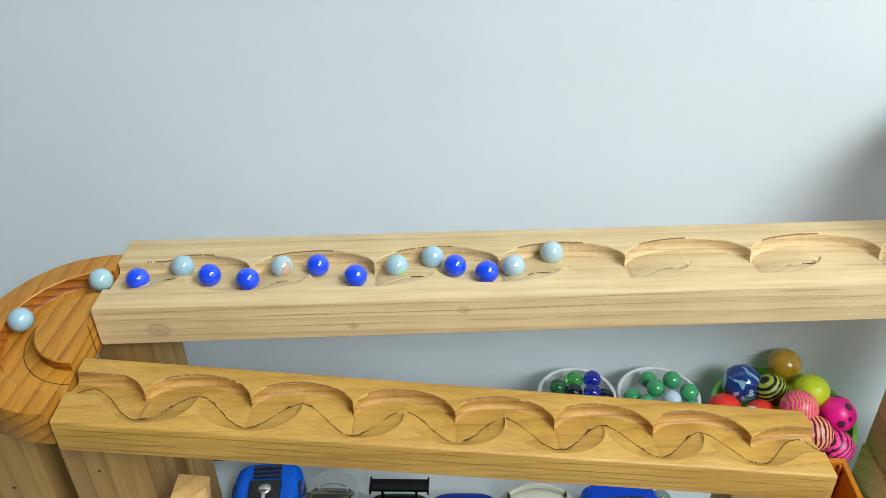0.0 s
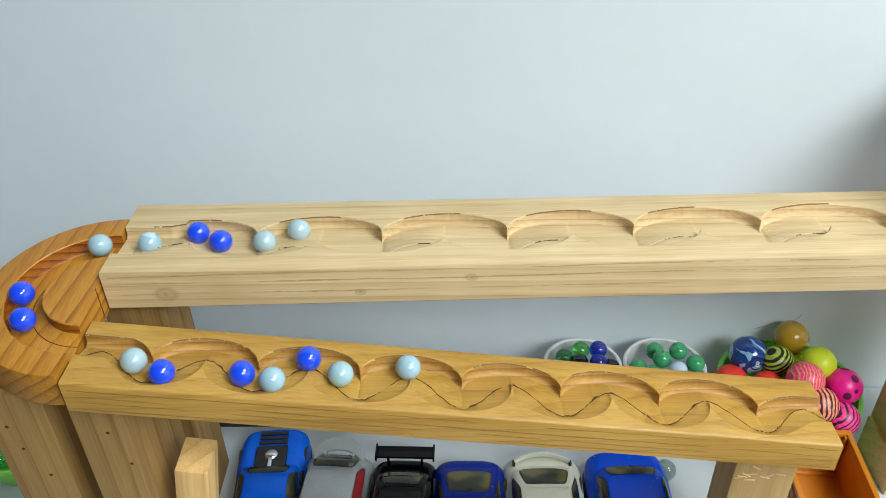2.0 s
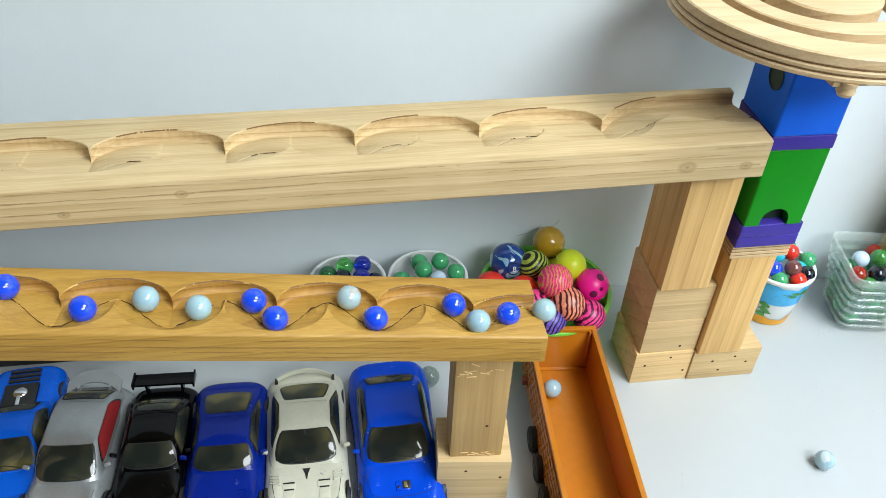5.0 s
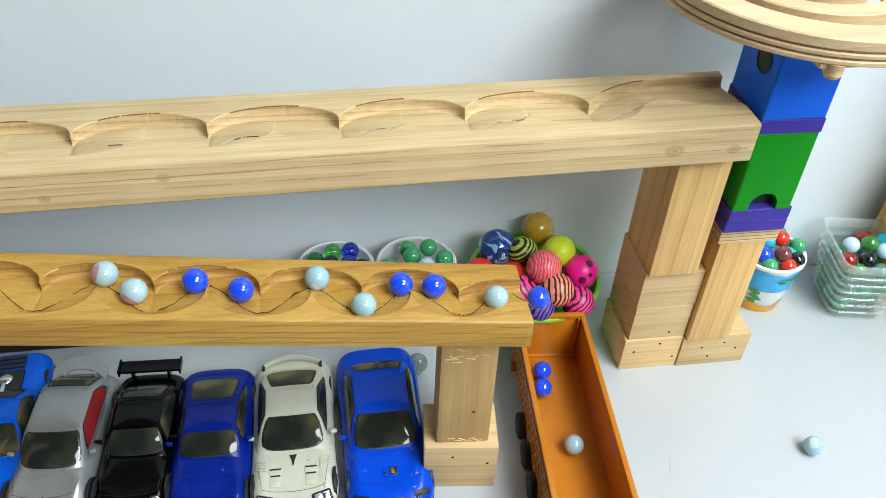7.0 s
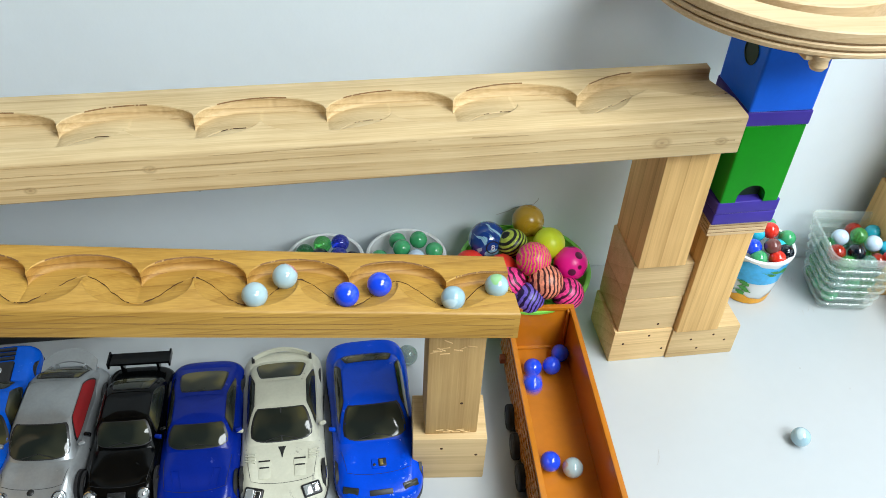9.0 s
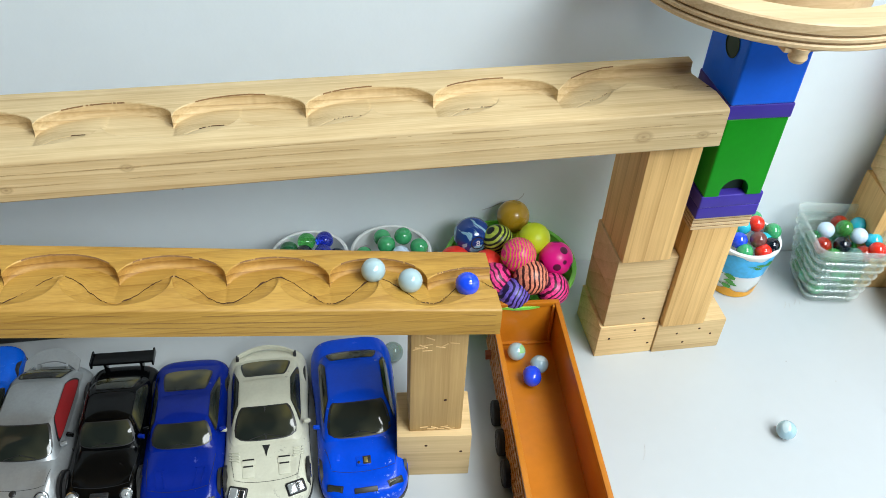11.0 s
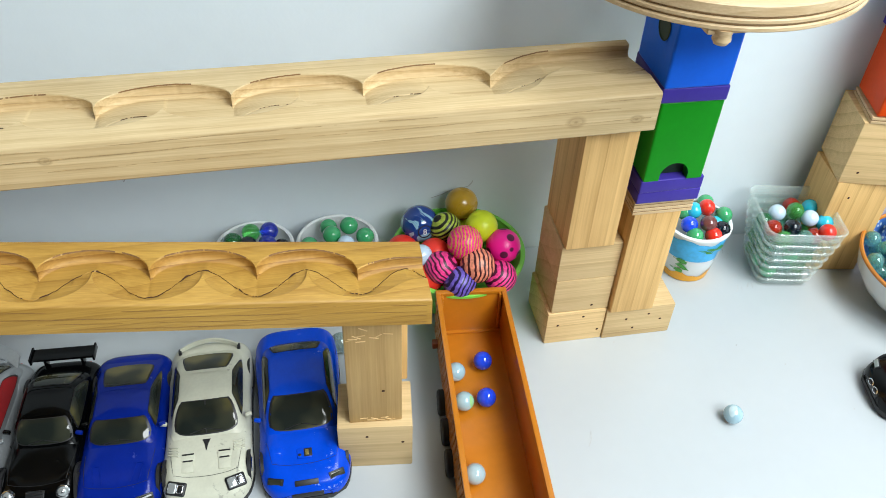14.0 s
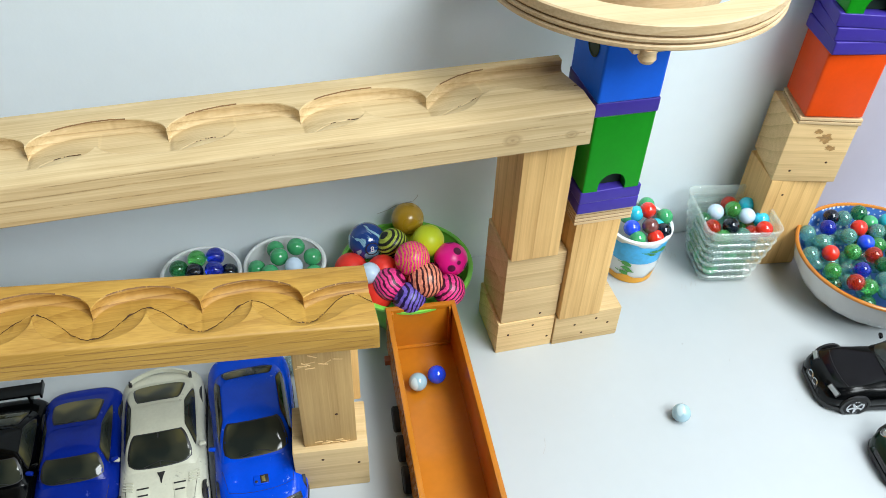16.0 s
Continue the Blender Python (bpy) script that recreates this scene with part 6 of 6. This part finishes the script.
def motions():
    roll(marbles[0], [(0, 0.7573), (0.5, 0.869), (1, 0.9416), (1.5, 1.018), (2, 1.089), (2.5, 1.168), (3, 1.238), (3.5, 1.312), (4, 1.387), (4.2, 1.414), (4.36, 1.425)], [])
    roll(marbles[1], [(0, 0.6993), (0.5, 0.7774), (1, 0.8817), (1.5, 0.9556), (2, 1.034), (2.5, 1.104), (3, 1.178), (3.5, 1.254), (4, 1.331), (4.2, 1.36), (5, 1.425)], [(6.3, 0.297, 0.398), (6.5, 0.299, 0.356), (6.7, 0.306, 0.332)])
    roll(marbles[2], [(0, 0.6736), (0.5, 0.7522), (1, 0.8599), (1.5, 0.9351), (2, 1.009), (2.5, 1.08), (3, 1.154), (3.5, 1.224), (4, 1.297), (4.2, 1.331), (5.35, 1.425)], [(6.3, 0.301, 0.434), (6.5, 0.304, 0.430), (6.7, 0.297, 0.422), (7, 0.298, 0.432), (7.2, 0.298, 0.430), (7.4, 0.297, 0.430), (7.5, 0.296, 0.427), (7.7, 0.295, 0.426), (7.9, 0.296, 0.428), (8, 0.300, 0.426), (8.2, 0.304, 0.432), (8.4, 0.303, 0.436), (8.5, 0.303, 0.440), (8.7, 0.303, 0.443), (8.9, 0.303, 0.444), (9.2, 0.298, 0.445)])
    roll(marbles[3], [(0, 0.6432), (0.5, 0.7103), (1, 0.8141), (1.5, 0.9171), (2, 0.9815), (2.5, 1.055), (3, 1.128), (3.5, 1.203), (4, 1.276), (4.2, 1.304), (5.62, 1.425)], [(6.3, 0.320, 0.415), (6.5, 0.316, 0.401), (6.7, 0.315, 0.393), (7, 0.309, 0.374), (7.2, 0.306, 0.365), (7.4, 0.303, 0.356), (7.5, 0.300, 0.349), (7.7, 0.296, 0.337), (7.9, 0.294, 0.329)])
    roll(marbles[4], [(0, 0.6181), (0.5, 0.6858), (1, 0.7774), (1.5, 0.8855), (2, 0.9606), (2.5, 1.034), (3, 1.098), (3.5, 1.178), (4, 1.257), (4.2, 1.286), (5.95, 1.425)], [(6.3, 0.311, 0.448), (6.5, 0.301, 0.459), (6.7, 0.301, 0.458), (7, 0.302, 0.450), (7.2, 0.306, 0.451), (7.4, 0.308, 0.452), (7.5, 0.311, 0.449), (7.7, 0.316, 0.447), (7.9, 0.318, 0.445), (8, 0.322, 0.442), (8.2, 0.322, 0.440), (8.4, 0.323, 0.442), (8.5, 0.322, 0.446), (8.7, 0.322, 0.447), (8.9, 0.331, 0.456), (9.2, 0.321, 0.459)])
    roll(marbles[5], [(0, 0.5896), (0.5, 0.6362), (1, 0.7103), (1.5, 0.798), (2, 0.8982), (2.5, 0.9688), (3, 1.04), (3.5, 1.119), (4, 1.192), (4.2, 1.218), (6.5, 1.401), (6.95, 1.425)], [(7.2, 0.313, 0.451), (7.4, 0.317, 0.418), (7.5, 0.336, 0.435), (7.7, 0.320, 0.414), (7.9, 0.323, 0.408), (8, 0.306, 0.410), (8.2, 0.301, 0.404), (8.4, 0.296, 0.403), (8.5, 0.293, 0.400), (8.7, 0.293, 0.396), (8.9, 0.295, 0.367), (9.2, 0.290, 0.324)])
    roll(marbles[6], [(0, 0.5645), (0.5, 0.6213), (1, 0.6635), (1.5, 0.7673), (2, 0.8772), (2.5, 0.9457), (3, 1.015), (3.5, 1.089), (4, 1.164), (4.2, 1.192), (6.5, 1.377), (7, 1.401), (7.45, 1.425)], [(7.7, 0.311, 0.441), (7.9, 0.300, 0.401), (8, 0.292, 0.391), (8.2, 0.295, 0.384), (8.4, 0.297, 0.376), (8.5, 0.299, 0.369), (8.7, 0.304, 0.361), (8.9, 0.306, 0.353), (9.2, 0.316, 0.323)])
    roll(marbles[7], [(0, 0.5372), (0.5, 0.605), (1, 0.6465), (1.5, 0.7103), (2, 0.7928), (2.5, 0.8951), (3, 0.9606), (3.5, 1.04), (4, 1.109), (4.2, 1.141), (6.5, 1.317), (7, 1.351), (7.5, 1.38), (8, 1.408), (8.42, 1.425)], [(8.7, 0.303, 0.424), (8.9, 0.320, 0.447), (9.2, 0.312, 0.432)])
    roll(marbles[8], [(0, 0.5066), (0.5, 0.5754), (1, 0.6213), (1.5, 0.6888), (2, 0.7673), (2.5, 0.869), (3, 0.9383), (3.5, 1.018), (4, 1.092), (4.2, 1.123), (6.5, 1.294), (7, 1.327), (7.5, 1.355), (8, 1.383), (8.5, 1.414), (8.85, 1.425)], [(9.2, 0.326, 0.426), (11.3, 0.309, 0.429), (11.5, 0.316, 0.449), (11.8, 0.306, 0.426), (12, 0.291, 0.407), (12.3, 0.291, 0.393), (12.5, 0.288, 0.378), (12.7, 0.288, 0.362), (13, 0.286, 0.332)])
    roll(marbles[9], [(0, 0.4764), (0.5, 0.5296), (1, 0.5827), (1.5, 0.64), (2, 0.7048), (2.5, 0.785), (3, 0.8855), (3.5, 0.965), (4, 1.044), (4.2, 1.075), (6.5, 1.264), (7, 1.294), (7.5, 1.322), (8, 1.355), (8.5, 1.38), (9, 1.411), (9.26, 1.425)], [(11.3, 0.302, 0.458), (11.5, 0.301, 0.450), (11.8, 0.302, 0.444), (12, 0.296, 0.437), (12.3, 0.295, 0.430), (12.5, 0.292, 0.424), (12.7, 0.294, 0.414), (13, 0.295, 0.407), (13.3, 0.290, 0.403), (13.5, 0.287, 0.402), (13.8, 0.291, 0.396), (14, 0.291, 0.395), (14.5, 0.298, 0.378), (15, 0.294, 0.345)])
    roll(marbles[10], [(0, 0.4499), (0.5, 0.5066), (1, 0.5579), (1.5, 0.6247), (2, 0.6706), (2.5, 0.7472), (3, 0.835), (3.5, 0.932), (4, 1.012), (4.2, 1.04), (6.5, 1.221), (7, 1.257), (7.5, 1.286), (8, 1.317), (8.5, 1.347), (9, 1.377), (9.95, 1.425)], [(11.3, 0.321, 0.440), (11.5, 0.319, 0.439), (11.8, 0.324, 0.445), (12, 0.317, 0.443), (12.3, 0.313, 0.446), (12.5, 0.310, 0.450), (12.7, 0.310, 0.449), (13, 0.305, 0.460), (13.3, 0.301, 0.453), (13.5, 0.299, 0.447), (13.8, 0.298, 0.433), (14, 0.290, 0.425), (14.5, 0.296, 0.419), (15, 0.296, 0.432), (15.5, 0.299, 0.424), (16, 0.298, 0.429)])
    roll(marbles[11], [(0, 0.4311), (0.5, 0.4803), (1, 0.5372), (1.5, 0.5896), (2, 0.6362), (2.5, 0.7048), (3, 0.775), (3.5, 0.875), (4.2, 0.996), (6.5, 1.168), (7, 1.197), (7.5, 1.228), (8, 1.257), (8.5, 1.291), (9, 1.317), (10.6, 1.425)], [(11.3, 0.322, 0.458), (11.5, 0.330, 0.457), (11.8, 0.320, 0.435), (12, 0.326, 0.437), (12.3, 0.315, 0.422), (12.5, 0.309, 0.414), (12.7, 0.317, 0.438), (13, 0.319, 0.431), (13.3, 0.318, 0.434), (13.5, 0.317, 0.436), (13.8, 0.317, 0.435), (14, 0.314, 0.433), (14.5, 0.314, 0.433), (15, 0.315, 0.433), (15.5, 0.315, 0.433), (16, 0.315, 0.433)])
    roll(marbles[12], [(0, 0.4084), (0.5, 0.4561), (1, 0.5132), (1.5, 0.5645), (2, 0.6149), (2.5, 0.6635), (3, 0.725), (3.5, 0.815), (4.2, 0.93), (6.5, 1.131), (7, 1.164), (7.5, 1.197), (8, 1.224), (8.5, 1.257), (9, 1.291), (11.4, 1.425)], [(11.8, 0.313, 0.455), (12, 0.298, 0.457), (12.3, 0.294, 0.454), (12.5, 0.296, 0.446), (12.7, 0.295, 0.442), (13, 0.294, 0.436), (13.3, 0.293, 0.425), (13.5, 0.293, 0.421), (13.8, 0.302, 0.410), (14, 0.309, 0.396), (14.5, 0.304, 0.356)])
    roll(marbles[13], [(0, 0.3889), (0.5, 0.4383), (1, 0.4803), (1.5, 0.5262), (2, 0.5827), (2.5, 0.6362), (3, 0.6929), (3.5, 0.755), (4.2, 0.885), (6.5, 1.092), (7, 1.119), (7.5, 1.154), (8, 1.181), (8.5, 1.211), (9, 1.243), (11.5, 1.387), (12, 1.417), (12.25, 1.425)], [(12.5, 0.296, 0.403), (12.7, 0.291, 0.390), (13, 0.288, 0.360), (13.3, 0.285, 0.335), (13.5, 0.284, 0.321)])
    roll(marbles[14], [(0, 0.3579), (0.5, 0.4054), (1, 0.453), (1.5, 0.5066), (2, 0.5579), (2.5, 0.6084), (3, 0.6563), (3.5, 0.71), (4.2, 0.83), (6.5, 1.065), (7, 1.095), (7.5, 1.128), (8, 1.159), (8.5, 1.188), (9, 1.218), (11.5, 1.36), (12, 1.39), (12.5, 1.42), (12.72, 1.425)], [(13, 0.304, 0.437), (13.3, 0.315, 0.412), (13.5, 0.297, 0.383), (13.8, 0.290, 0.356), (14, 0.286, 0.330)])


motions()
